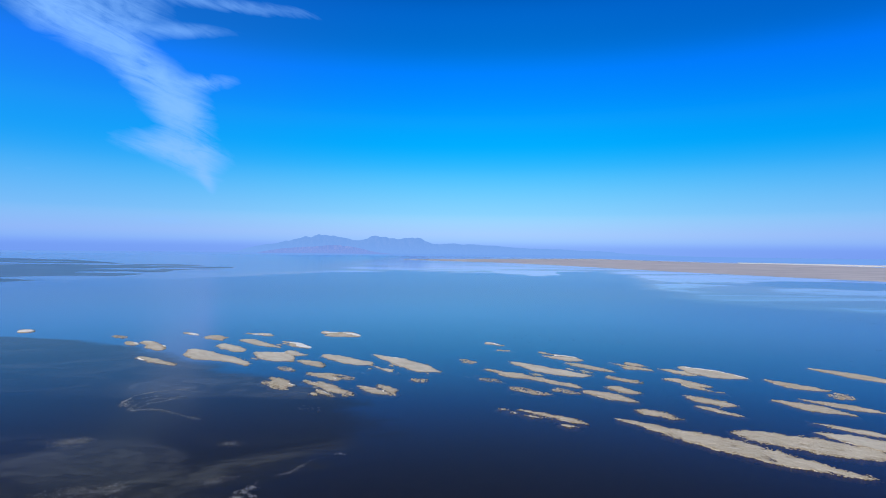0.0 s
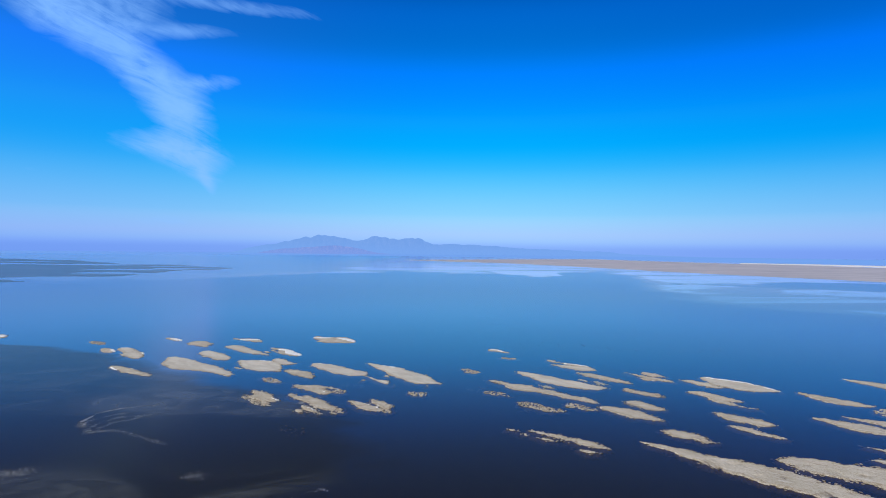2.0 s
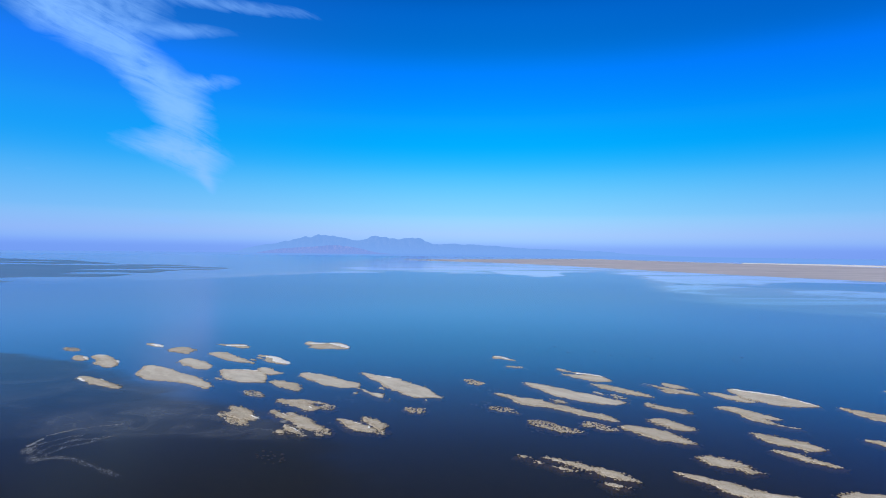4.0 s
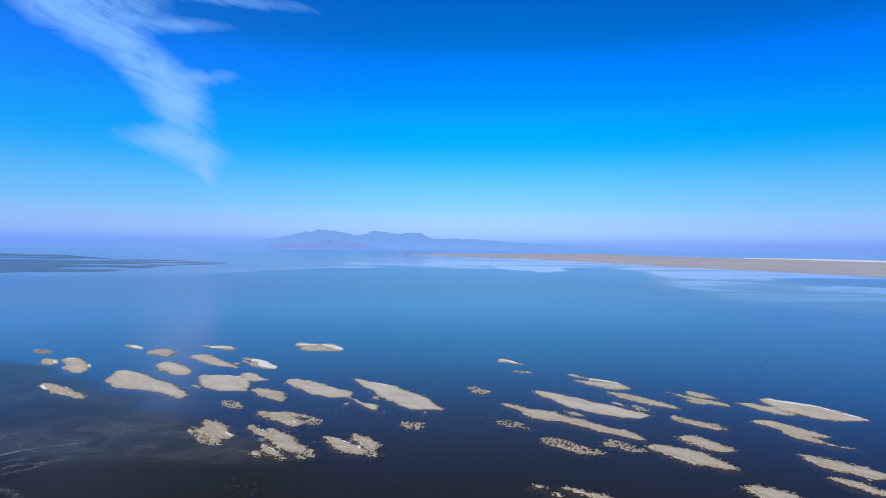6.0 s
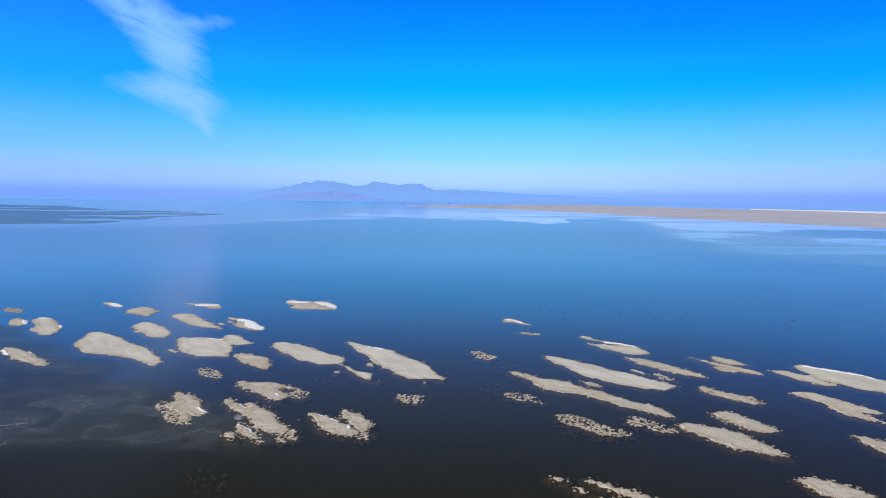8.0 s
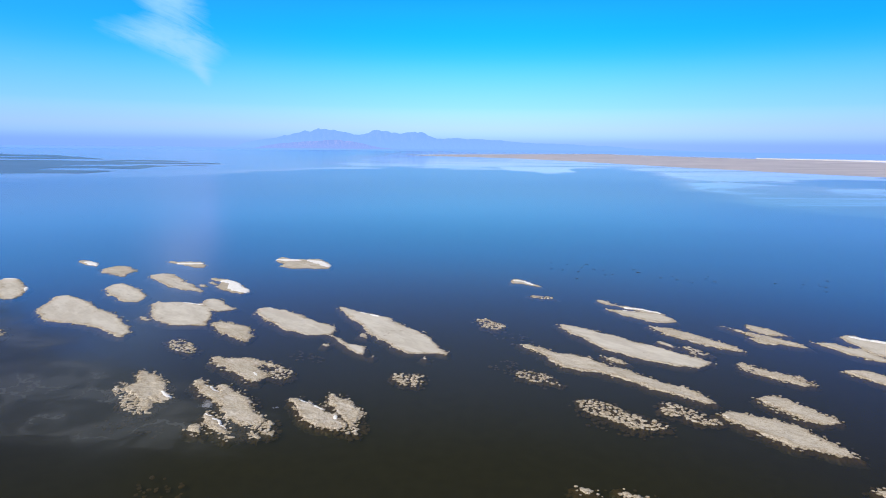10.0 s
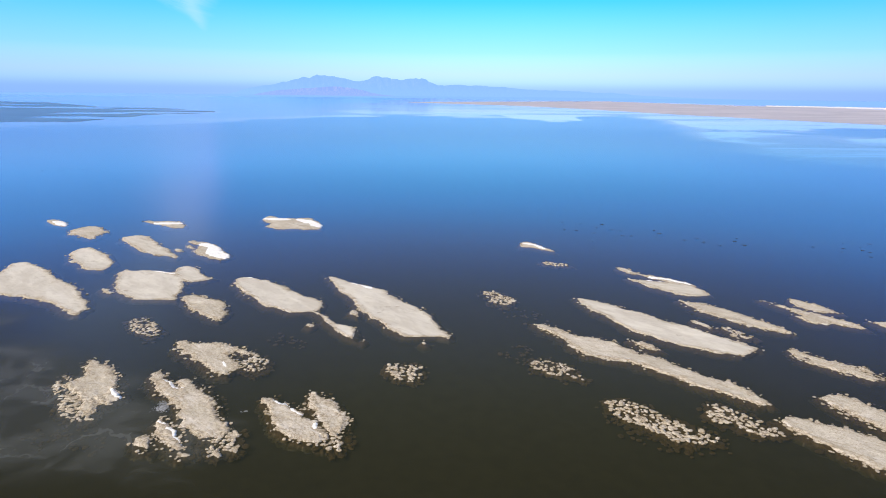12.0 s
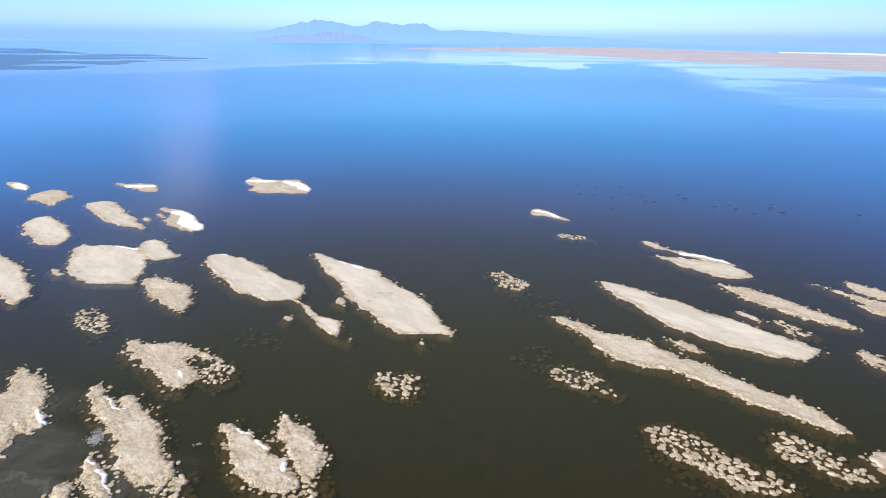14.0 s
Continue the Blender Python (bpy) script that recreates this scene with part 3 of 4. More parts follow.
def outline(x, y, lobes):
    """Distance to the shore of joined ovals, pointed spindles (a negative half-width) or ribbons whose middle line and
    half-width change along their length: below 0 on land."""
    d = None
    for lobe in lobes:
        if len(lobe) == 6:
            e = ribbon(x, y, *lobe)
            d = e if d is None else np.minimum(d, e) - 0.25 * np.maximum(0.8 - np.abs(d - e), 0) ** 2
            continue
        cx, cy, hl, hw, turn = lobe
        c, s = math.cos(radians(turn)), math.sin(radians(turn))
        u, v = (x - cx) * c + (y - cy) * s, (y - cy) * c - (x - cx) * s
        if hw < 0:
            q = np.minimum(np.abs(u) / hl, 1)
            e = (np.abs(v) + hw * (1 - q ** 1.8)) / np.sqrt(1 + (1.8 * hw / hl * q) ** 2)
            e = np.where(np.abs(u) > hl, np.hypot(np.abs(u) - hl, v), e)
        else:
            k0 = np.sqrt((u / hl) ** 2 + (v / hw) ** 2) + 1e-6
            k1 = np.sqrt((u / hl ** 2) ** 2 + (v / hw ** 2) ** 2) + 1e-6
            e = np.maximum(k0 * (k0 - 1) / k1, -hw)
        d = e if d is None else np.minimum(d, e) - 0.25 * np.maximum(0.5 - np.abs(d - e), 0) ** 2
    return d


def shoreline(x, y, lobes, ragged=1.0):
    d = outline(x, y, lobes)
    wide = max(max(l[5]) if len(l) == 6 else abs(l[3]) for l in lobes)
    small = min(1.0, 0.3 + 0.25 * wide) * ragged
    return d - 0.39 + 0.09 * ragged ** -2 + small * ((0.34 + 0.10 * min(wide, 3.0)) * rough_noise(x, y, 2.8, 3, 31) + 0.42 * rough_noise(x, y, 0.9, 3, 37))


def relief(x, y, lobes, rise, broken, sandy=0.0, ragged=1.0):
    """Height of the crust, and how far inland a place is (0 shore, 1 middle)."""
    d = shoreline(x, y, lobes, ragged)
    r, cx, cy, own = cells(x, y, 0.36, 41)
    dc = shoreline(cx, cy, lobes, ragged)
    r2, _, _, own2 = cells(x, y, 0.19, 47)
    inland = ease(-d, 0.2, 1.3)
    base = -0.55 + (0.55 + rise) * ease(-((0.35 + 0.45 * sandy) * d + (0.65 - 0.45 * sandy) * dc), -0.6, 0.7)
    lump = (0.050 * (1 - (r / 0.70) ** 2) + 0.05 * (own - 0.5) * 2 * (0.5 + broken)) * (1 - 0.45 * sandy) * (1 - (0.80 + 0.18 * sandy) * inland)
    lump = lump + 0.014 * (1 - (r2 / 0.68) ** 2 + 0.8 * (own2 - 0.5)) * (1 - (0.45 + 0.54 * sandy) * inland) + 0.05 * rough_noise(x, y, 1.7, 3, 53)
    z = base + lump - 0.05 - 0.13 * broken * ease(rough_noise(x, y, 1.6, 3, 59), 0.0, 0.35)
    return z, inland * (0.7 + 0.8 * sandy), d


def grid_over(lobes, margin, step):
    reach = []
    for lobe in lobes:
        cx, cy, hl = lobe[:3]
        hw, turn = (max(h + abs(o) for h, o in zip(lobe[5], lobe[4])), lobe[3]) if len(lobe) == 6 else lobe[3:]
        c, s = math.cos(radians(turn)), math.sin(radians(turn))
        reach.append((cx, cy, abs(hl * c) + abs(hw * s), abs(hl * s) + abs(hw * c)))
    x0, x1 = min(c[0] - c[2] for c in reach) - margin, max(c[0] + c[2] for c in reach) + margin
    y0, y1 = min(c[1] - c[3] for c in reach) - margin, max(c[1] + c[3] for c in reach) + margin
    return np.meshgrid(np.arange(x0, x1, step), np.arange(y0, y1, step))


def scatter(base, lobes, count, lo, hi, rise, drowned, small=0.16, large=0.46, pitch=0.36, ragged=1.0):
    """Single mounds strewn over the band lo < distance to shore < hi."""
    X, Y = grid_over(lobes, hi + 0.3, pitch)
    X = X + 0.8 * pitch * (lattice((X * 9).astype(int), (Y * 9).astype(int), 2) - 0.5)
    Y = Y + 0.8 * pitch * (lattice((X * 9).astype(int), (Y * 9).astype(int), 6) - 0.5)
    D = shoreline(X, Y, lobes, ragged)
    spots = [(x, y, d) for x, y, d in zip(X.ravel(), Y.ravel(), D.ravel()) if lo < d < hi]
    SPREAD.shuffle(spots)
    for x, y, d in spots[:count]:
        ob = new("mound", SPREAD.choice(MOUND_MESHES))
        size = small + (large - small) * SPREAD.random() ** 1.4
        under = drowned > 1 or SPREAD.random() < drowned * ease(np.array(d), max(lo, -1.2), hi)
        top = SPREAD.uniform(-0.22, -0.02) if under else SPREAD.uniform(0.035, rise)
        tall = size * (0.28 if under else SPREAD.uniform(0.24, 0.36))
        ob.matrix_basis = (Matrix.Translation((x - base.location.x, y - base.location.y, top - 0.27 * tall))
                           @ Euler((SPREAD.uniform(-0.12, 0.12), SPREAD.uniform(-0.12, 0.12), SPREAD.uniform(0, 6.28))).to_matrix().to_4x4()
                           @ Matrix.Diagonal((size, size * SPREAD.uniform(0.75, 1.1), tall, 1)))
        ob.parent = base


def anchor(name, lobes, label, category, group):
    base = new(name)
    base.location = (lobes[0][0], lobes[0][1], 0)
    return tagged(base, label, category, group)


def local(me, base):
    me.transform(Matrix.Translation(-base.location))
    return me


def patches(mask, least=14):
    """The joined-up areas of a grid of yes and no, one by one."""
    mark = np.where(mask, np.arange(1, mask.size + 1).reshape(mask.shape), 0)
    while True:
        grown = np.pad(mark, 2)
        best = np.max([grown[2 + a:grown.shape[0] - 2 + a, 2 + b:grown.shape[1] - 2 + b] for a in (-2, -1, 0, 1, 2) for b in (-2, -1, 0, 1, 2)], axis=0)
        best = np.where(mask, best, 0)
        if (best == mark).all():
            break
        mark = best
    return [mark == k for k in np.unique(mark[mark > 0]) if (mark == k).sum() >= least]


def island(label, lobes, salt=(), rubble=(), mounds=40, rise=0.13, broken=0.3, sandy=0.0):
    base = anchor("mound_island", lobes, label, "island", "islands in the lake")
    ragged = 1.0 + 0.8 * broken - 0.5 * sandy
    near = lobes[0][1] < 122 and abs(lobes[0][0]) < 52
    X, Y = grid_over(lobes, 1.1, 0.085 if near else 0.13)
    Z, inland, d = relief(X, Y, lobes, rise, broken, sandy, ragged)
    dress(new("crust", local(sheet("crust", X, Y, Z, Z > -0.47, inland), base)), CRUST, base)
    if salt:
        S = outline(X, Y, salt) + 0.35 * rough_noise(X, Y, 1.0, 3, 61) * min(1.0, 0.25 + salt[0][3])
        keep = (S < (0.22 if salt[0][3] > 0.3 else 0.06)) & (Z > -0.01)
        lift = Z + 0.055 * ease(-S, -0.14, 0.16) - 0.022
        for patch in patches(keep):
            crystal = new("salt_crust", local(sheet("salt_crust", X, Y, lift, patch), base))
            tagged(dress(crystal, SALT, base), "bright white salt crust")
    scatter(base, lobes, int(mounds * (1 - 0.5 * sandy)), -0.42, 0.03, 0.055, 0.4, 0.13, 0.38, 0.3, ragged)
    scatter(base, lobes, int(mounds * 0.6 * broken), 0.05, 0.5, 0.04, 1.5, 0.15, 0.42, 0.4, ragged)
    if rubble:
        heads(base, rubble, 0.36)
        scatter(base, rubble, 20, -0.3, -0.02, 0.06, 0.4, 0.18, 0.45, 0.33)
        scatter(base, rubble, 50, -0.2, 0.6, 0.03, 1.5, 0.2, 0.5, 0.42)


def heads(base, lobes, size=0.40):
    """Packed stone heads with dark water in the crevices; the outer ones lie drowned."""
    X, Y = grid_over(lobes, 1.2, 0.075)
    # bent cells, some of them grown together
    r, cx, cy, own = cells(X + 0.30 * rough_noise(X, Y, 0.7, 3, 53), Y + 0.30 * rough_noise(X, Y, 0.7, 3, 59), size, 43)
    fused = np.clip(0.42 * rough_noise(X, Y, 1.1, 2, 67), -0.12, 0.35)
    dc = shoreline(cx, cy, lobes)
    lone = lattice((cx * 7).astype(int), (cy * 7).astype(int), 4)
    dry = (dc + 0.55 * rough_noise(cx, cy, 1.3, 2, 47) < -0.08) & (lone > 0.12)
    peak = np.where(dry, 0.03 + 0.06 * own, -0.08 - 0.16 * own)
    Z = peak + 0.018 * rough_noise(X, Y, 0.3, 3, 71) - 0.34 * np.clip(r / (0.72 + 0.18 * own + fused), 0, 1.5) ** 3.6
    Z = np.maximum(Z, -0.42 + 0.06 * rough_noise(X, Y, 0.8, 3, 73))
    keep = (dc < 0.5) & ((dc < 0.2) | (lone > 0.55)) & (Z > -0.41)
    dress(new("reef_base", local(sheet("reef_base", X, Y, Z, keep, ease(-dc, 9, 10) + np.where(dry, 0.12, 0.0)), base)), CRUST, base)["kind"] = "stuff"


def cluster(label, lobes, fringe=(), mounds=40, drowned=0.4, bulk=0.52):
    base = anchor("mound_cluster", lobes, label, "rock cluster", "mound clusters in the lake")
    if drowned < 0.9:
        heads(base, lobes)
    scatter(base, lobes, int(mounds * 0.5), -9.0 if drowned > 1 else -0.3, 0.12, 0.07, drowned, 0.2, bulk, 0.33)
    scatter(base, lobes, int(mounds * 0.5), 0.1, 0.8, 0.1, 2.0, 0.22, bulk, 0.42)
    if fringe:
        scatter(base, fringe, int(mounds * 0.55), -9.0, 0.4, 0.05, 1.5, 0.22, bulk, 0.42)


island("tiny tan islet capped with bright white salt", [(-73.13, 171.69, 4.78, -40.5, (0.27, -0.02, 0.01, -0.01, -0.01, -0.03, -0.02, -0.11, -0.14), (0.00, 0.49, 1.01, 1.08, 1.08, 0.92, 0.56, 0.15, 0.00))], salt=[(-72.35, 171.28, 3.33, 0.90, -37)], mounds=10)
island("small low brownish islet of lumpy mounds", [(-63.12, 164.70, 5.55, -50.4, (0.71, 0.69, -0.11, -0.23, 0.02, -0.08, -0.42, -0.35, -0.79), (0.00, 0.39, 2.12, 2.63, 2.57, 1.99, 1.07, 0.62, 0.00))], mounds=24)
island("thin tan islet with a strip of white salt", [(-53.06, 172.06, 5.43, -29.5, (-0.52, -0.23, -0.50, 0.06, 0.58, 0.19, -0.16, -0.51, -0.70), (0.00, 0.40, 0.44, 1.22, 1.97, 1.77, 1.23, 0.37, 0.00))], salt=[(-52.81, 172.47, 2.79, 0.90, 3)], mounds=12)
island("oval pale tan islet with a tapered end", [(-47.94, 155.44, 9.62, -44.0, (-0.97, 0.10, 0.28, 0.25, 0.05, -0.21, -0.44, -0.24, 0.48, 0.38, 0.10), (0.00, 1.36, 2.26, 2.31, 2.18, 1.95, 1.79, 1.33, 0.57, 0.33, 0.00)), (-42.87, 153.88, 1.60, -57.7, (0.08, 0.06, -0.00, 0.09, -0.01, 0.09, 0.16), (0.00, 0.10, 0.36, 0.53, 0.40, 0.13, 0.00))], mounds=30, sandy=0.5)
island("small islet almost covered with bright white salt", [(-38.58, 154.30, 7.35, -51.4, (0.06, -0.33, -0.28, 0.44, 0.82, 0.13, 0.02, 0.19, 0.15, 0.19, -0.26), (0.00, 0.46, 0.63, 1.17, 1.21, 1.89, 1.84, 1.37, 1.17, 0.68, 0.00)), (-41.52, 155.59, 1.28, -55.8, (0.27, -0.03, -0.01, 0.09, -0.04, 0.04, 0.07), (0.00, 0.36, 0.51, 0.63, 0.45, 0.12, 0.00))], salt=[(-39.41, 156.87, 1.58, 1.00, -34), (-36.96, 153.92, 3.51, 1.00, -56), (-34.54, 150.54, 1.85, 1.00, -51), (-36.62, 152.01, 2.49, 1.00, -54)], mounds=20)
island("round pale tan sandy islet with a lumpy rim", [(-53.31, 147.95, 7.81, -48.8, (0.37, 0.62, 0.23, 0.13, 0.12, 0.27, 0.46, 0.30, 0.23, 0.28, 0.29), (0.00, 0.93, 1.70, 2.25, 2.57, 2.59, 2.36, 1.99, 1.05, 0.26, 0.00))], mounds=26, sandy=0.8)
island("broad pale sandy islet with two lobes", [(-39.26, 136.72, 8.91, -50.4, (-0.60, -0.67, -0.97, 0.08, 0.33, 0.24, 0.28, 0.22, 0.96, 1.16, 1.22), (0.00, 0.34, 1.05, 2.86, 3.89, 4.20, 3.72, 2.90, 1.09, 0.27, 0.00)), (-35.38, 141.60, 4.22, -53.7, (0.44, -0.17, -0.08, -0.24, -0.22, -0.28, -0.11, 0.13, 0.60), (0.00, 0.80, 1.27, 1.69, 1.76, 1.70, 1.65, 1.53, 0.00)), (-43.09, 134.30, 1.76, -45.5, (0.09, 0.04, -0.08, -0.05, 0.01, -0.10, 0.02), (0.00, 0.10, 0.38, 0.49, 0.53, 0.35, 0.00))], salt=[(-34.66, 143.03, 1.10, 0.28, -50), (-33.39, 141.24, 1.44, 0.28, -58), (-39.31, 141.81, 1.87, 0.28, -23)], mounds=40, sandy=0.85)
island("lumpy tan islet of packed mounds", [(-28.62, 129.22, 5.33, -48.9, (0.26, -0.17, -0.37, -0.28, 0.08, 0.21, 0.09, -0.23, -0.51), (0.00, 0.56, 1.12, 1.35, 1.80, 1.49, 1.02, 0.43, 0.00))], mounds=60, broken=0.45)
island("broad pale tan islet with two rounded lobes", [(-56.41, 137.70, 9.96, -50.2, (-0.37, 0.54, 0.57, 0.61, 0.16, 0.11, 0.37, 0.55, 1.24, 1.19, 0.80), (0.00, 1.08, 1.58, 2.40, 3.55, 3.95, 3.72, 2.89, 1.62, 0.70, 0.00)), (-46.93, 131.67, 8.03, -48.5, (-0.06, 0.66, 0.36, -0.12, -0.43, -0.15, 0.18, 0.42, 0.43, 0.26, 0.21), (0.00, 0.94, 1.30, 1.86, 2.35, 2.28, 1.97, 1.51, 1.16, 0.36, 0.00))], mounds=50, sandy=0.7)
island("long smooth sandy islet with a tail of mounds", [(-21.98, 133.92, 8.89, -44.1, (-0.67, -0.12, -0.08, -0.07, -0.29, -0.46, -0.34, 0.07, 0.14, 0.42, 0.55), (0.00, 0.90, 1.68, 2.25, 2.57, 2.67, 2.79, 3.00, 2.41, 1.05, 0.00)), (-12.54, 124.04, 4.97, -53.4, (-0.55, -0.27, -0.09, -0.05, -0.06, 0.13, -0.08, -0.30, -0.33), (0.00, 0.26, 0.40, 0.32, 0.55, 1.12, 1.03, 0.39, 0.00)), (-15.24, 123.68, 0.70, -48.7, (0.21, 0.04, -0.00, 0.02, 0.01, 0.05, -0.27), (0.00, 0.23, 0.42, 0.54, 0.47, 0.37, 0.00)), (-8.87, 119.89, 0.60, -83.6, (0.04, 0.03, 0.00, -0.02, 0.00, 0.00, 0.00), (0.00, 0.05, 0.19, 0.36, 0.19, 0.05, 0.00))], salt=[(-26.75, 140.30, 1.11, 0.40, -17)], mounds=60, sandy=1)
island("large pale spindle islet with a thin salt edge", [(-8.40, 131.16, 12.97, -55.6, (-1.45, -1.02, -0.85, -0.74, 0.03, -0.29, -0.24, -0.44, -0.54, 0.73, 0.88), (0.00, 0.54, 1.02, 1.63, 2.78, 2.80, 3.23, 3.00, 2.40, 0.57, 0.00)), (-10.89, 126.93, 1.13, -63.2, (0.12, -0.00, 0.00, 0.07, -0.03, 0.06, 0.10), (0.00, 0.23, 0.51, 0.52, 0.38, 0.11, 0.00)), (-2.82, 119.46, 0.57, -64.9, (0.18, 0.12, -0.03, -0.01, 0.01, -0.10, -0.14), (0.00, 0.08, 0.31, 0.38, 0.28, 0.07, 0.00))], salt=[(-12.58, 138.12, 1.10, 0.33, -35), (-11.03, 136.84, 1.31, 0.33, -43)], mounds=70, sandy=0.9)
island("ragged tan islet breaking up into separate mounds", [(-23.17, 116.00, 5.13, -42.9, (-0.61, -0.44, -0.67, 0.07, 0.18, -0.08, -0.15, -0.14, -0.83), (0.00, 0.46, 0.77, 1.65, 1.62, 1.46, 1.32, 1.15, 0.00)), (-21.07, 117.39, 2.97, -26.9, (-0.08, -0.07, -0.07, -0.07, -0.02, 0.12, -0.01, 0.02, -0.16), (0.00, 0.06, 0.21, 0.43, 0.49, 0.54, 0.44, 0.26, 0.00))], salt=[(-20.32, 115.48, 1.27, 0.11, -60), (-20.80, 113.93, 0.70, 0.11, -59)], rubble=[(-18.23, 114.25, 1.65, -79.0, (0.14, 0.22, 0.26, -0.17, 0.18, 0.33, 0.40), (0.00, 0.19, 0.53, 1.04, 0.75, 0.21, 0.00))], mounds=60, broken=0.5)
cluster("loose cluster of pale tan mounds", [(-4.31, 112.99, 1.87, -55.0, (-0.46, -0.06, 0.03, 0.19, 0.09, -0.09, -0.22), (0.00, 0.50, 0.88, 1.08, 0.92, 0.33, 0.00))], mounds=40)
island("ragged tan islet beside murky grey shallows", [(-30.32, 109.75, 2.52, -39.1, (-0.79, -0.40, -0.30, -0.00, 0.04, -0.10, -0.25, -0.32, -0.46), (0.00, 0.70, 1.37, 1.66, 1.71, 1.42, 1.07, 0.36, 0.00)), (-31.43, 112.22, 3.21, -48.5, (0.14, 0.11, 0.09, -0.05, -0.04, 0.03, -0.02, 0.18, 0.29), (0.00, 0.21, 0.63, 0.82, 0.86, 0.84, 0.63, 0.19, 0.00)), (-27.82, 108.03, 1.17, -54.9, (0.09, 0.05, -0.08, -0.13, 0.00, -0.17, -0.55), (0.00, 0.09, 0.35, 0.58, 0.63, 0.41, 0.00)), (-29.30, 106.85, 2.06, -51.0, (-0.37, -0.33, -0.20, -0.01, 0.02, -0.02, -0.12, -0.07, -0.05), (0.00, 0.05, 0.18, 0.39, 0.44, 0.42, 0.32, 0.08, 0.00))], salt=[(-28.08, 108.67, 0.75, 0.16, -45), (-27.18, 107.88, 0.64, 0.16, -37)], rubble=[(-31.01, 107.80, 4.60, -49.8, (0.18, 0.09, -0.13, -0.09, -0.10, -0.12, 0.00, 0.09, 0.55), (0.00, 0.13, 0.49, 0.60, 0.67, 0.71, 0.57, 0.47, 0.00))], mounds=70, broken=0.45)
island("large lumpy tan islet breaking into mounds", [(-23.90, 109.52, 3.70, -45.5, (0.35, 0.02, -0.04, -0.15, -0.17, 0.12, 0.03, 0.05, 0.06), (0.00, 0.35, 0.48, 0.65, 0.67, 0.82, 0.46, 0.12, 0.00)), (-20.40, 106.74, 5.48, -55.6, (0.25, -0.02, 0.10, 0.09, 0.05, -0.28, -0.04, 0.37, 0.71), (0.00, 0.40, 0.64, 1.17, 1.42, 1.61, 1.25, 0.76, 0.00))], salt=[(-24.65, 110.74, 0.55, 0.13, -30), (-23.87, 110.08, 0.64, 0.13, -49), (-23.05, 109.53, 0.55, 0.13, -15)], rubble=[(-16.95, 101.75, 1.95, -44.0, (0.0, 0.05, 0.12, 0.22, 0.27, 0.14, -0.02, 0.11, 0.40), (0.00, 0.15, 0.50, 0.90, 1.08, 1.10, 0.86, 0.42, 0.00))], mounds=70, broken=0.35)
island("narrow tan islet with a thin salt rim", [(-20.72, 102.53, 2.72, -48.5, (0.32, 0.02, 0.04, 0.02, 0.02, -0.00, -0.02, 0.10, -0.04), (0.00, 0.32, 0.36, 0.46, 0.56, 0.55, 0.49, 0.29, 0.00)), (-18.64, 100.18, 0.46, -4.8, (0.05, 0.03, -0.01, -0.00, -0.01, -0.01, 0.15), (0.00, 0.04, 0.15, 0.23, 0.20, 0.17, 0.00))], salt=[(-22.00, 104.11, 0.49, 0.10, -27), (-20.84, 103.26, 0.39, 0.10, -16), (-20.36, 102.80, 0.47, 0.10, -65), (-19.87, 102.22, 0.44, 0.10, -35), (-19.26, 101.57, 0.58, 0.10, -55)], mounds=40)
island("small lumpy tan islet of packed mounds", [(-21.92, 101.31, 1.26, -53.7, (-0.38, -0.03, 0.06, 0.03, 0.03, 0.02, 0.21), (0.00, 0.37, 0.51, 0.47, 0.40, 0.25, 0.00))], mounds=24)
island("twin-lobed tan islet with a curl of white salt", [(-12.40, 104.87, 4.28, -47.6, (-0.01, -0.06, 0.01, -0.04, -0.12, 0.04, -0.05, 0.04, -0.11), (0.00, 0.43, 0.55, 1.12, 1.42, 1.50, 0.95, 0.42, 0.00)), (-9.99, 106.36, 3.66, -60.9, (-0.12, 0.02, -0.10, -0.05, -0.07, 0.09, 0.03, -0.35, -0.32), (0.00, 0.28, 0.55, 0.91, 1.13, 1.25, 0.86, 0.27, 0.00))], salt=[(-14.18, 107.48, 0.52, 0.13, -46), (-13.60, 107.11, 0.36, 0.13, -11), (-13.21, 107.27, 0.32, 0.13, 60), (-12.64, 107.46, 0.53, 0.13, -2), (-12.74, 106.51, 0.54, 0.13, -58), (-12.19, 105.88, 0.46, 0.13, -38), (-11.39, 105.52, 0.58, 0.13, -14), (-10.32, 103.99, 0.38, 0.13, -81)], rubble=[(-8.62, 102.11, 1.11, -66.4, (-0.37, -0.24, -0.03, 0.03, -0.06, -0.05, -0.04), (0.00, 0.14, 0.40, 0.53, 0.49, 0.14, 0.00))], mounds=60, broken=0.25)
island("small low tan islet beside a larger one", [(-81.46, 153.46, 4.45, -50.9, (0.50, 0.35, 0.01, 0.03, 0.01, 0.03, 0.14, 0.10, 0.09), (0.00, 0.23, 0.81, 1.13, 1.48, 1.43, 1.10, 0.29, 0.00))], salt=[(-79.70, 153.42, 2.70, 0.70, -52)], mounds=12)
island("round pale tan islet in grey shallows", [(-74.19, 150.56, 9.08, -51.6, (-0.41, -0.32, -0.15, 0.07, 0.31, 0.21, -0.05, -0.11, -0.22, -0.29, 0.14), (0.00, 0.54, 1.47, 1.67, 1.89, 2.19, 2.49, 2.05, 1.51, 0.72, 0.00))], salt=[(-78.95, 156.99, 1.55, 0.40, 3), (-70.46, 149.52, 2.00, 0.40, -55)], mounds=24, sandy=0.5)
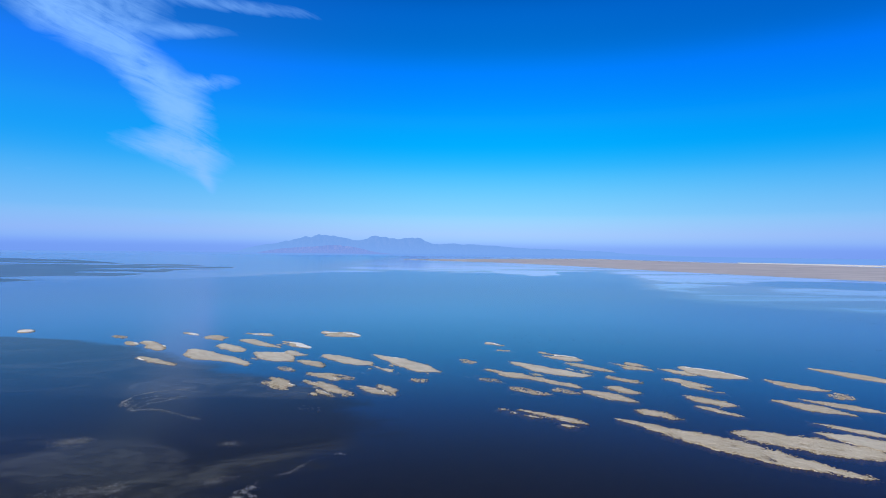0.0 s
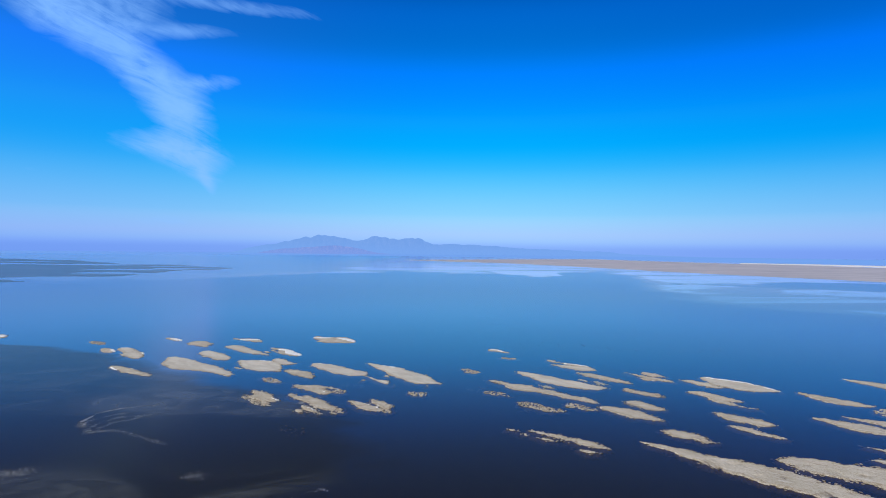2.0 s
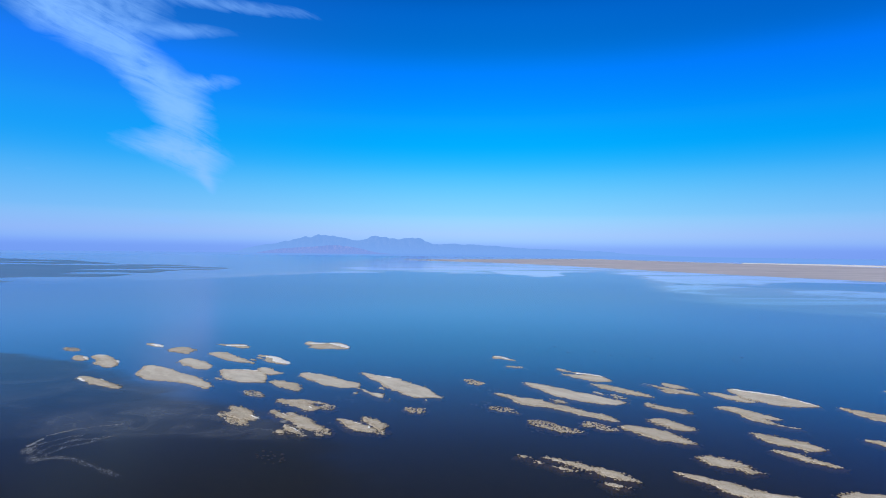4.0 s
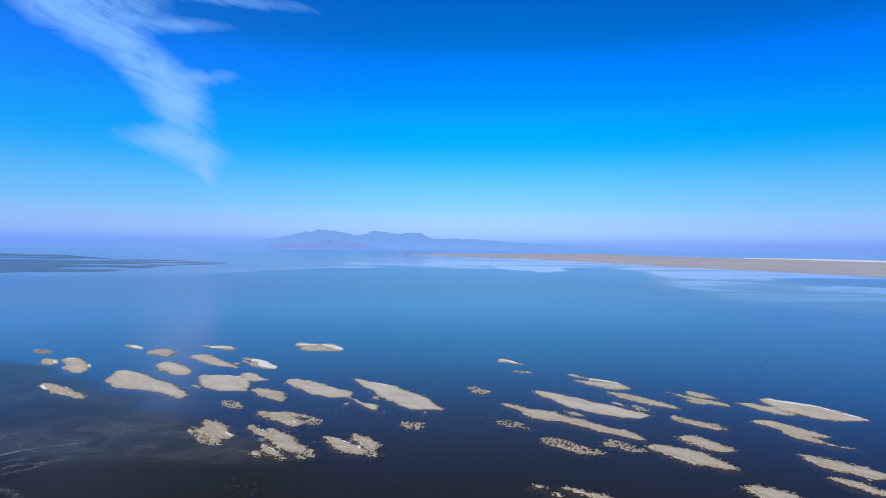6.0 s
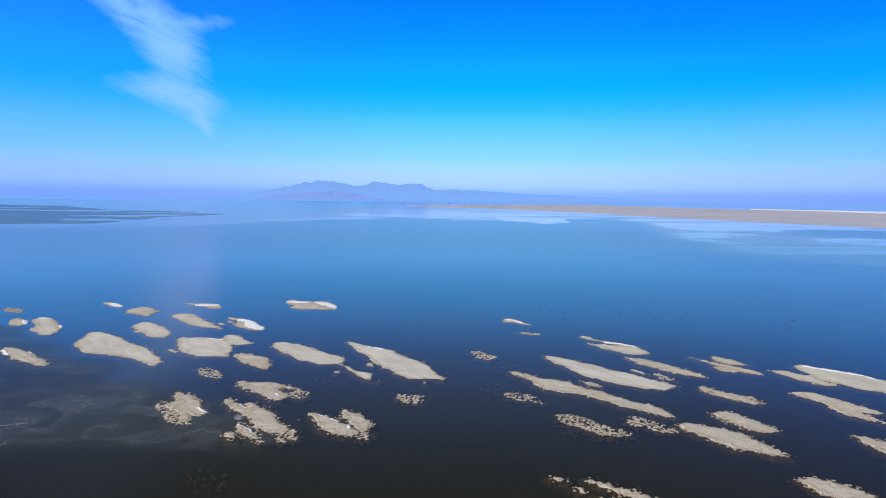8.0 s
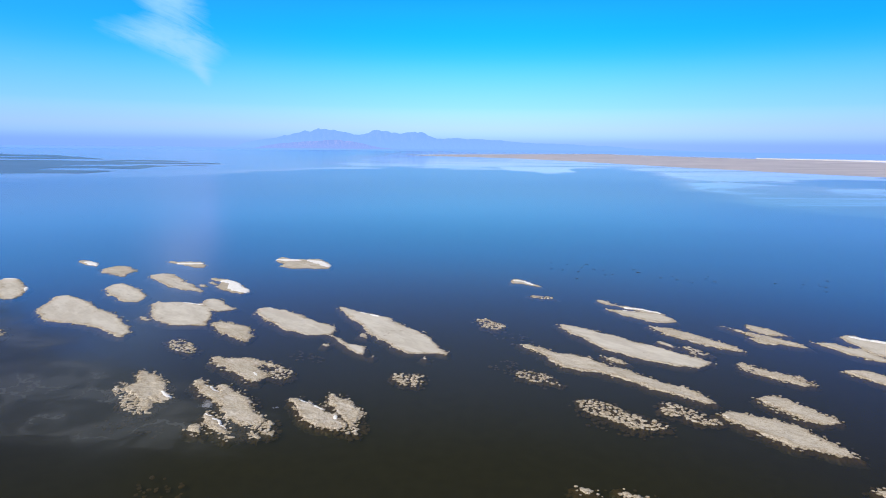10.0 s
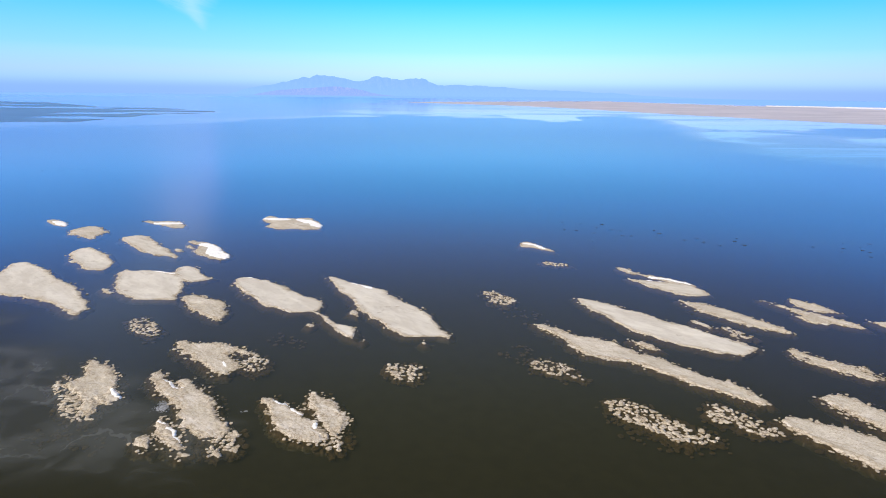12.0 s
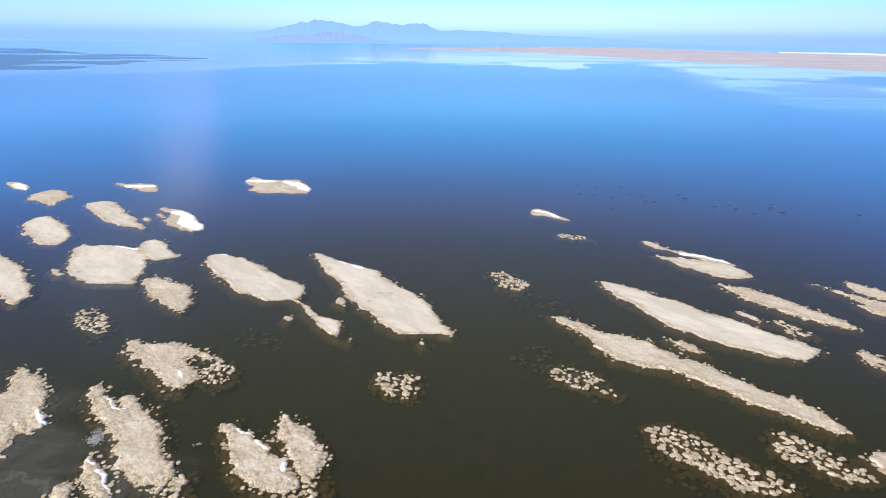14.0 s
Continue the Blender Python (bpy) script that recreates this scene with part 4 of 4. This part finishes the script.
island("oval tan islet with a lumpy edge in grey shallows", [(-63.42, 129.81, 8.32, -36.5, (0.26, 0.12, 0.10, 0.14, 0.07, -0.13, -0.02, 0.18, 0.25, 0.12, 0.07), (0.00, 0.37, 1.06, 1.31, 1.52, 1.62, 1.33, 1.07, 0.77, 0.20, 0.00))], salt=[(-67.60, 131.49, 2.50, 0.35, -47), (-63.07, 131.49, 2.02, 0.35, -39)], mounds=36, sandy=0.2)
island("small thin islet capped with white salt", [(14.07, 158.11, 3.70, -52.2, (0.60, 0.52, 0.06, -0.27, 0.17, 0.22, 0.29, 0.38, 0.41), (0.00, 0.48, 1.58, 1.84, 1.10, 0.71, 0.37, 0.10, 0.00))], salt=[(13.38, 159.71, 1.29, 0.55, -26), (14.71, 158.15, 1.57, 0.55, -68)], mounds=16, sandy=0.3)
cluster("small cluster of pale mounds", [(5.90, 133.24, 2.59, -63.1, (-0.46, -0.14, -0.01, -0.05, 0.15, 0.08, 0.09, -0.75, -0.95), (0.00, 0.37, 0.64, 0.76, 0.85, 1.18, 1.24, 0.26, 0.00))], mounds=40)
island("flat tan islet with a white salt streak", [(28.19, 138.60, 5.66, -36.9, (0.28, 0.14, -0.19, -0.27, -0.20, -0.03, -0.11, -0.06, 0.22), (0.00, 0.18, 0.72, 1.53, 2.15, 2.44, 2.03, 0.93, 0.00)), (28.09, 142.48, 6.07, -44.3, (0.49, 0.44, 0.19, -0.19, -0.27, -0.30, 0.02, 0.07, 0.01, 0.30, 0.52), (0.00, 0.25, 0.80, 0.83, 0.38, 0.74, 1.03, 0.90, 0.82, 0.30, 0.00))], salt=[(28.37, 141.82, 1.60, 0.30, -18), (30.74, 140.30, 1.67, 0.30, -47), (27.11, 140.90, 1.37, 0.30, -27)], mounds=40, sandy=0.5)
island("large smooth sandy bar with a lumpy end", [(22.06, 125.47, 10.60, -47.6, (0.51, 0.55, 0.35, 0.12, -0.43, -0.80, -0.70, -0.40, 0.13, 0.59, 2.15), (0.00, 0.41, 1.27, 1.96, 2.27, 2.86, 3.04, 2.71, 2.34, 1.75, 0.00)), (27.51, 125.34, 1.82, -61.5, (-0.09, 0.07, 0.01, 0.01, 0.02, 0.03, 0.54), (0.00, 0.32, 0.63, 0.63, 0.57, 0.52, 0.00))], mounds=80, sandy=0.85)
cluster("row of small mounds beside a sandy bar", [(30.06, 122.88, 1.47, -63.2, (0.11, 0.08, 0.01, -0.09, -0.01, 0.05, 0.49), (0.00, 0.08, 0.31, 0.54, 0.48, 0.44, 0.00))], mounds=24)
island("very long narrow tan bar of packed mounds", [(17.47, 116.53, 11.80, -44.3, (-0.18, 0.13, 0.03, -0.45, -0.22, 0.16, 0.20, -0.11, -0.11, -0.06, 0.06), (0.00, 0.46, 0.66, 1.02, 2.45, 1.44, 1.44, 1.34, 1.05, 0.77, 0.00))], mounds=110, sandy=0.2)
island("small narrow islet of tan mounds", [(19.46, 119.44, 1.76, -48.6, (-0.12, -0.01, 0.09, 0.02, 0.01, 0.12, 0.33), (0.00, 0.17, 0.40, 0.58, 0.47, 0.26, 0.00))], mounds=16)
island("long narrow bar of tan mounds", [(31.94, 128.11, 6.65, -50.5, (-0.15, -0.04, 0.11, 0.07, 0.02, -0.14, -0.17, -0.12, 0.03, -0.06, -0.14), (0.00, 0.22, 0.71, 1.22, 1.52, 1.39, 1.26, 1.37, 0.95, 0.28, 0.00))], mounds=60, broken=0.3)
cluster("loose row of tan and drowned brown mounds", [(9.66, 113.94, 2.43, -39.0, (0.18, -0.19, -0.02, 0.03, 0.17, 0.17, -0.09, -0.21, -0.25), (0.00, 0.63, 0.81, 0.82, 0.76, 0.66, 0.29, 0.07, 0.00))], fringe=[(6.75, 117.23, 1.62, 34.2, (0.81, 0.09, 0.01, -0.12, -0.16, 0.55, 1.02), (0.00, 0.76, 0.96, 1.25, 1.36, 0.52, 0.00))], mounds=50)
cluster("long loose row of separate pale mounds", [(15.73, 105.34, 3.95, -46.0, (-0.08, 0.14, -0.09, -0.01, -0.34, -0.18, -0.05, 0.37, 0.94), (0.00, 0.49, 0.84, 1.15, 0.88, 0.94, 1.04, 0.59, 0.00))], fringe=[(15.08, 103.81, 4.62, -41.0, (0.91, 0.78, 0.17, -0.47, -0.77, -0.56, 0.10, 1.21, 1.59), (0.00, 0.24, 0.69, 0.84, 0.81, 0.63, 0.52, 0.14, 0.00))], mounds=110)
cluster("loose row of separate pale mounds", [(22.18, 105.75, 2.55, -51.3, (0.26, 0.28, -0.07, -0.30, -0.04, 0.03, 0.06, 0.10, 0.42), (0.00, 0.33, 0.88, 0.96, 0.87, 0.67, 0.61, 0.39, 0.00))], mounds=60)
island("long pale tan bar of packed mounds", [(29.27, 102.02, 5.32, -48.6, (-0.55, 0.06, 0.06, 0.27, 0.28, 0.10, -0.09, -0.08, -0.06), (0.00, 0.86, 1.27, 1.69, 2.10, 1.79, 1.11, 0.37, 0.00))], mounds=80, sandy=0.15)
island("narrow pale tan bar of packed mounds", [(33.13, 106.87, 3.67, -55.8, (-0.86, -0.43, 0.19, 0.11, -0.05, -0.20, -0.10, 0.23, 0.49), (0.00, 0.51, 1.36, 1.52, 1.57, 1.53, 1.18, 0.44, 0.00))], mounds=60)
island("ragged flat tan bar with two points", [(41.26, 128.99, 5.74, -53.2, (0.24, 0.24, 0.23, -0.10, -0.20, -0.01, 0.07, 0.34, 0.62), (0.00, 0.15, 0.50, 0.52, 1.14, 1.12, 0.80, 0.35, 0.00)), (43.00, 131.52, 3.15, -59.5, (0.50, 0.49, 0.26, -0.11, -0.26, -0.27, 0.16, 0.78, 1.09), (0.00, 0.27, 0.86, 1.27, 1.44, 1.32, 0.86, 0.29, 0.00)), (40.50, 127.00, 1.98, -41.6, (0.14, 0.10, 0.00, -0.06, -0.02, 0.00, 0.60), (0.00, 0.13, 0.48, 0.90, 0.75, 0.63, 0.00))], mounds=50, broken=0.3)
island("narrow ragged bar of tan mounds", [(35.47, 115.51, 3.81, -49.5, (0.52, 0.40, -0.04, -0.29, -0.11, 0.08, 0.01, 0.04, 0.49), (0.00, 0.48, 0.97, 0.99, 0.98, 0.80, 0.58, 0.48, 0.00)), (37.97, 114.72, 1.35, -55.6, (0.01, 0.01, 0.01, 0.07, -0.01, 0.09, 0.17), (0.00, 0.08, 0.31, 0.44, 0.35, 0.12, 0.00))], mounds=60, broken=0.5)
island("large flat tan bar with a white salt edge", [(55.99, 123.19, 7.50, -60.9, (-0.92, -0.23, -0.06, -0.28, -0.39, -0.26, -0.10, 0.16, 0.47, 1.66, 2.32), (0.00, 0.90, 1.67, 2.39, 3.19, 3.83, 3.80, 3.18, 2.33, 0.78, 0.00)), (49.71, 123.25, 4.60, -61.0, (-0.59, -0.42, 0.07, 0.02, -0.07, -0.01, -0.02, 0.52, 0.71), (0.00, 0.26, 1.01, 1.35, 1.63, 1.45, 1.07, 0.28, 0.00))], salt=[(56.05, 126.75, 3.83, 0.55, -38), (59.68, 123.19, 1.98, 0.55, -58), (61.01, 119.78, 2.39, 0.55, -77)], mounds=60, sandy=0.5)
island("long narrow tan bar with a split end", [(48.12, 108.84, 4.91, -59.2, (0.59, 0.52, 0.30, -0.14, -0.34, -0.37, 0.10, 0.73, 1.01), (0.00, 0.19, 0.73, 1.42, 0.99, 0.52, 0.50, 0.17, 0.00)), (47.58, 113.49, 4.85, -53.8, (-0.68, -0.44, 0.23, 0.12, -0.06, -0.19, -0.15, 0.21, 0.86), (0.00, 0.32, 1.21, 1.43, 1.64, 1.61, 1.35, 0.74, 0.00))], mounds=60)
island("narrow tan bar of packed mounds", [(45.34, 99.34, 4.51, -50.4, (0.51, 0.42, 0.16, -0.01, -0.06, 0.03, -0.04, 0.42, 0.91), (0.00, 0.32, 1.24, 1.73, 1.89, 1.60, 1.39, 0.60, 0.00))], mounds=60, broken=0.4)
island("thin tan bar of packed mounds", [(44.14, 93.04, 4.13, -53.2, (0.22, 0.19, 0.08, 0.04, -0.02, -0.00, 0.06, 0.27, 0.35), (0.00, 0.13, 0.51, 0.82, 0.85, 0.74, 0.48, 0.12, 0.00))], mounds=50)
island("ragged patch of tan mounds with gaps", [(33.43, 91.44, 3.00, -33.3, (0.06, 0.09, 0.21, -0.11, -0.25, 0.10, 0.23, 0.08, 0.03), (0.00, 0.27, 1.03, 1.53, 1.68, 1.19, 0.63, 0.16, 0.00)), (35.14, 88.86, 1.07, -35.1, (0.06, 0.04, -0.00, -0.10, -0.01, 0.15, 0.21), (0.00, 0.08, 0.30, 0.57, 0.35, 0.09, 0.00))], mounds=90, broken=0.7)
island("long thin broken row of tan mounds", [(16.73, 89.26, 6.10, -40.4, (0.06, 0.05, 0.01, -0.06, -0.03, -0.13, 0.13, 0.11, -0.06, -0.02, -0.01), (0.00, 0.08, 0.31, 0.61, 0.74, 0.83, 0.90, 0.84, 0.57, 0.15, 0.00)), (13.88, 89.06, 1.56, -39.4, (-0.05, -0.04, -0.00, -0.03, -0.02, 0.12, 0.17), (0.00, 0.06, 0.23, 0.38, 0.28, 0.07, 0.00)), (9.77, 92.95, 0.79, -46.0, (-0.13, -0.09, 0.04, -0.00, 0.01, 0.04, 0.06), (0.00, 0.07, 0.26, 0.31, 0.17, 0.05, 0.00)), (11.35, 90.94, 0.67, -59.9, (-0.19, -0.11, 0.05, -0.01, -0.06, 0.14, 0.22), (0.00, 0.09, 0.31, 0.32, 0.33, 0.09, 0.00)), (18.48, 84.21, 1.36, -31.1, (0.05, 0.03, 0.00, -0.05, -0.00, 0.05, 0.07), (0.00, 0.06, 0.23, 0.46, 0.24, 0.06, 0.00))], mounds=110, broken=0.6)
island("very long pale tan bar of packed mounds", [(37.25, 76.37, 15.58, -48.2, (-0.06, -0.08, -0.12, -0.17, 0.03, 0.28, 0.13, 0.04, 0.14, 0.62, 0.87), (0.00, 0.21, 0.80, 1.48, 2.20, 2.83, 2.62, 1.84, 1.13, 0.36, 0.00))], mounds=190, broken=0.55, sandy=0.1)
island("long broad pale tan bar", [(49.11, 76.66, 10.10, -31.9, (0.09, 0.15, 0.35, 0.26, 0.03, 0.14, 0.16, 0.10, -0.33, -0.81, -0.98), (0.00, 0.52, 2.05, 2.75, 3.08, 3.43, 3.36, 2.36, 1.24, 0.32, 0.00))], mounds=130, broken=0.5, sandy=0.15)
island("thin flat tan bar", [(67.07, 111.64, 5.95, -55.5, (0.87, 0.72, 0.31, -0.30, -0.32, -0.14, 0.35, 1.28, 1.62), (0.00, 0.21, 0.82, 1.73, 2.12, 2.09, 1.43, 0.38, 0.00))], mounds=40)
island("small tan islet capped with bright white salt", [(-30.31, 174.30, 8.26, -38.5, (1.14, 0.74, -0.10, -0.42, 0.10, -0.09, 0.01, 0.19, 0.24, 0.17, 0.15), (0.00, 0.46, 1.52, 2.15, 3.28, 4.86, 4.25, 3.15, 1.86, 0.48, 0.00))], salt=[(-34.01, 177.29, 2.83, 1.00, -8), (-27.80, 175.69, 2.76, 1.00, -41), (-25.08, 172.53, 2.66, 1.00, -58)], mounds=20)
cluster("small cluster of tan mounds in dark water", [(-32.4, 122.6, 2.7, 0.78, -47)], mounds=30)
cluster("few brown mounds lying just under water", [(-16.8, 119.9, 1.5, 0.49, -48)], mounds=26, drowned=1.5, bulk=0.45)
cluster("few brown mounds lying just under water", [(-26.7, 102.2, 1.2, 0.40, -37)], mounds=34, drowned=1.5, bulk=0.45)
cluster("few brown mounds lying just under water", [(-20.5, 92.2, 1.3, 0.55, -40)], mounds=26, drowned=1.5, bulk=0.45)
cluster("few brown mounds lying just under water", [(-29.4, 102.2, 0.8, 0.40, -40)], mounds=18, drowned=1.5, bulk=0.42)
cluster("few low tan mounds in hazy shallows", [(-90.5, 164.8, 3.7, 1.24, -42)], mounds=14)
cluster("few low whitish mounds barely above water", [(15.6, 148.2, 1.7, 0.62, -20)], mounds=16, drowned=0.6, bulk=0.5)
cluster("few brown mounds lying just under water", [(8.4, 127.5, 1.9, 0.97, -40)], mounds=26, drowned=1.5, bulk=0.45)
island("long pale tan bar split lengthwise", [(57.7, 77.0, 7.8, -2.83, -48), (60.1, 82.3, 7.2, -1.21, -45)], mounds=120, sandy=0.6)
island("flat tan bar with two thin ends", [(60.8, 95.8, 6.5, -2.21, -50), (66.6, 96.6, 6.5, -1.73, -45)], mounds=60)
island("thin flat tan bar far across the water", [(85.8, 120.7, 9.7, -2.51, -59)], mounds=40)
cluster("few low mounds barely above water", [(70.7, 103.5, 2.3, 1.64, 69)], mounds=20)
island("tiny islet topped with white salt", [(-123.4, 173.8, 4.4, 2.03, -51)], salt=[(-123.4, 174.0, 2.0, 2.60, 23)], mounds=8)

# small dark flecks far out, built as low mounds barely awash
def awash(x, y, length, width, count, top=0.015):
    base = anchor("mound_cluster", [(x, y, length, width, -35)], "few small dark flecks far out in the lake", "rock cluster", "mound clusters in the lake")
    for _ in range(count):
        u, v, size = SPREAD.gauss(0, 0.5) * length, SPREAD.gauss(0, 0.5) * width, SPREAD.uniform(0.3, 0.9)
        c, s = math.cos(radians(-20)), math.sin(radians(-20))
        ob = new("mound", SPREAD.choice(FLECK_MESHES))
        ob.matrix_basis = Matrix.Translation((u * c - v * s, u * s + v * c, top - 0.1 * size)) @ Matrix.Diagonal((size * 1.3, size * 1.3, size * 0.4, 1))
        ob.parent = base


awash(26, 172, 9, 9, 12, 0.008)
awash(46, 165, 8, 9, 9, 0.008)
awash(68, 158, 10, 9, 11, 0.008)
awash(-120, 250, 9, 9, 16, 0.008)
awash(-150, 262, 8, 9, 12, 0.008)
awash(160, 225, 22, 16, 28)
awash(118, 150, 12, 9, 12, 0.008)
awash(100, 134, 8, 7, 9, 0.008)


# ------------------------------------------------------------------ salt foam drifted on the shallows
def foam(label, points, width, count, seed, net=0.0):
    """Tiny torn scraps of foam along a wandering drift line, with a thin net trailing off it."""
    rnd = random.Random(seed)
    verts, faces = [], []

    def scrap(x, y, size):
        turn, first = rnd.uniform(0, 6.28), len(verts)
        for i in range(6):
            a, q = math.pi * i / 3, size * rnd.uniform(0.4, 1.15)
            u, v = q * math.cos(a) * 1.8, q * math.sin(a) * 0.7
            verts.append((x + u * math.cos(turn) - v * math.sin(turn), y + u * math.sin(turn) + v * math.cos(turn), 0.004))
        verts.append((x, y, 0.004 + 0.18 * size))
        faces.extend((first + i, first + (i + 1) % 6, first + 6) for i in range(6))

    strands = [(points, 1.0)]
    whole = np.array(points, float)
    reach = np.hypot(*(whole[-1] - whole[0]))
    for _ in range(int(net)):
        a = curve_at(points, np.array(rnd.random()))
        along = reach * rnd.uniform(0.08, 0.3)
        turn = rnd.uniform(-0.6, 0.6) - 0.9
        b = a + along * np.array([math.cos(turn), math.sin(turn)])
        mid = (a + b) / 2 + np.array([rnd.gauss(0, 0.15), rnd.gauss(0, 0.15)]) * along
        strands.append(([tuple(a), tuple(mid), tuple(b)], 0.35))
    for line, share in strands:
        for _ in range(int(1.6 * count * share / (1 if share == 1.0 else max(1, net) * 0.25))):
            u = rnd.random()
            thin = 0.5 + value_noise(np.array(u * 9.0 + seed), np.array(seed * 1.7), 3)
            if rnd.random() > 2.1 * thin - 0.15:
                continue
            c = curve_at(line, np.array(u))
            sway = 0.7 * rough_noise(np.array(c[0]), np.array(c[1]), 2.2, 3, seed)
            spread = width * (0.3 + 1.2 * thin)
            scrap(c[0] + sway + rnd.gauss(0, spread), c[1] - sway * 0.6 + rnd.gauss(0, spread), rnd.uniform(0.014, 0.05) * (1 if rnd.random() < 0.93 else 2.2))
    me = bpy.data.meshes.new("salt_foam")
    me.from_pydata(verts, [], faces)
    ob = dress(new("salt_foam", me), FOAM)
    tagged(ob, label, "foam", "salt foam on the shallows", "stuff")


foam("thin white drift line of salt foam on grey shallows", [(-51.5, 94.6), (-51.8, 96.4), (-51.9, 98.9), (-49.6, 102.0), (-45.0, 104.4)], 0.13, 2000, 1)
foam("torn thread of salt foam trailing off a drift line", [(-51.5, 94.6), (-49.5, 91.9), (-47.4, 89.8)], 0.35, 700, 20)
foam("torn thread of salt foam trailing off a drift line", [(-48.5, 91.4), (-48.6, 94.7), (-47.6, 97.1), (-44.7, 98.0)], 0.30, 420, 21)
foam("torn thread of salt foam trailing off a drift line", [(-47.4, 90.0), (-46.0, 91.0), (-43.6, 90.6), (-38.7, 87.6), (-35.4, 85.6)], 0.28, 650, 22)
foam("torn thread of salt foam trailing off a drift line", [(-50.1, 92.8), (-50.4, 96.5), (-49.0, 98.2), (-47.5, 99.1)], 0.30, 420, 23)
foam("torn thread of salt foam trailing off a drift line", [(-47.1, 91.0), (-47.3, 94.4), (-45.1, 96.1), (-43.3, 99.0)], 0.25, 300, 24)
foam("long ragged drift line of salt foam on grey shallows", [(-20.6, 56.9), (-20.5, 60.6), (-19.9, 62.4), (-17.7, 65.3), (-16.5, 66.9), (-14.7, 69.3), (-12.7, 72.1), (-11.6, 71.3)], 0.24, 800, 3, 2)
foam("small scraps of salt foam on grey shallows", [(-48.9, 75.0), (-47.5, 75.2), (-46.0, 75.9)], 0.7, 300, 4, 4)
foam("small scraps of salt foam on grey shallows", [(-42, 58.2), (-38, 59.4), (-33.3, 61)], 0.8, 500, 5, 4)
foam("small scraps of salt foam on grey shallows", [(-28.4, 75), (-26.6, 75.6)], 0.6, 110, 6, 3)
foam("small scraps of salt foam on grey shallows", [(-24.8, 62.4), (-23, 64)], 0.6, 110, 7, 3)
# small white floating speck, built from the same scraps as the foam
foam("small white speck afloat in dark water", [(-16.4, 105.9), (-16.2, 106.1)], 0.05, 60, 8)
foam("whitish scraps of salt foam against a lumpy islet", [(-23.5, 107.3), (-22.8, 106.5), (-22.3, 105.6)], 0.22, 320, 9, 2)
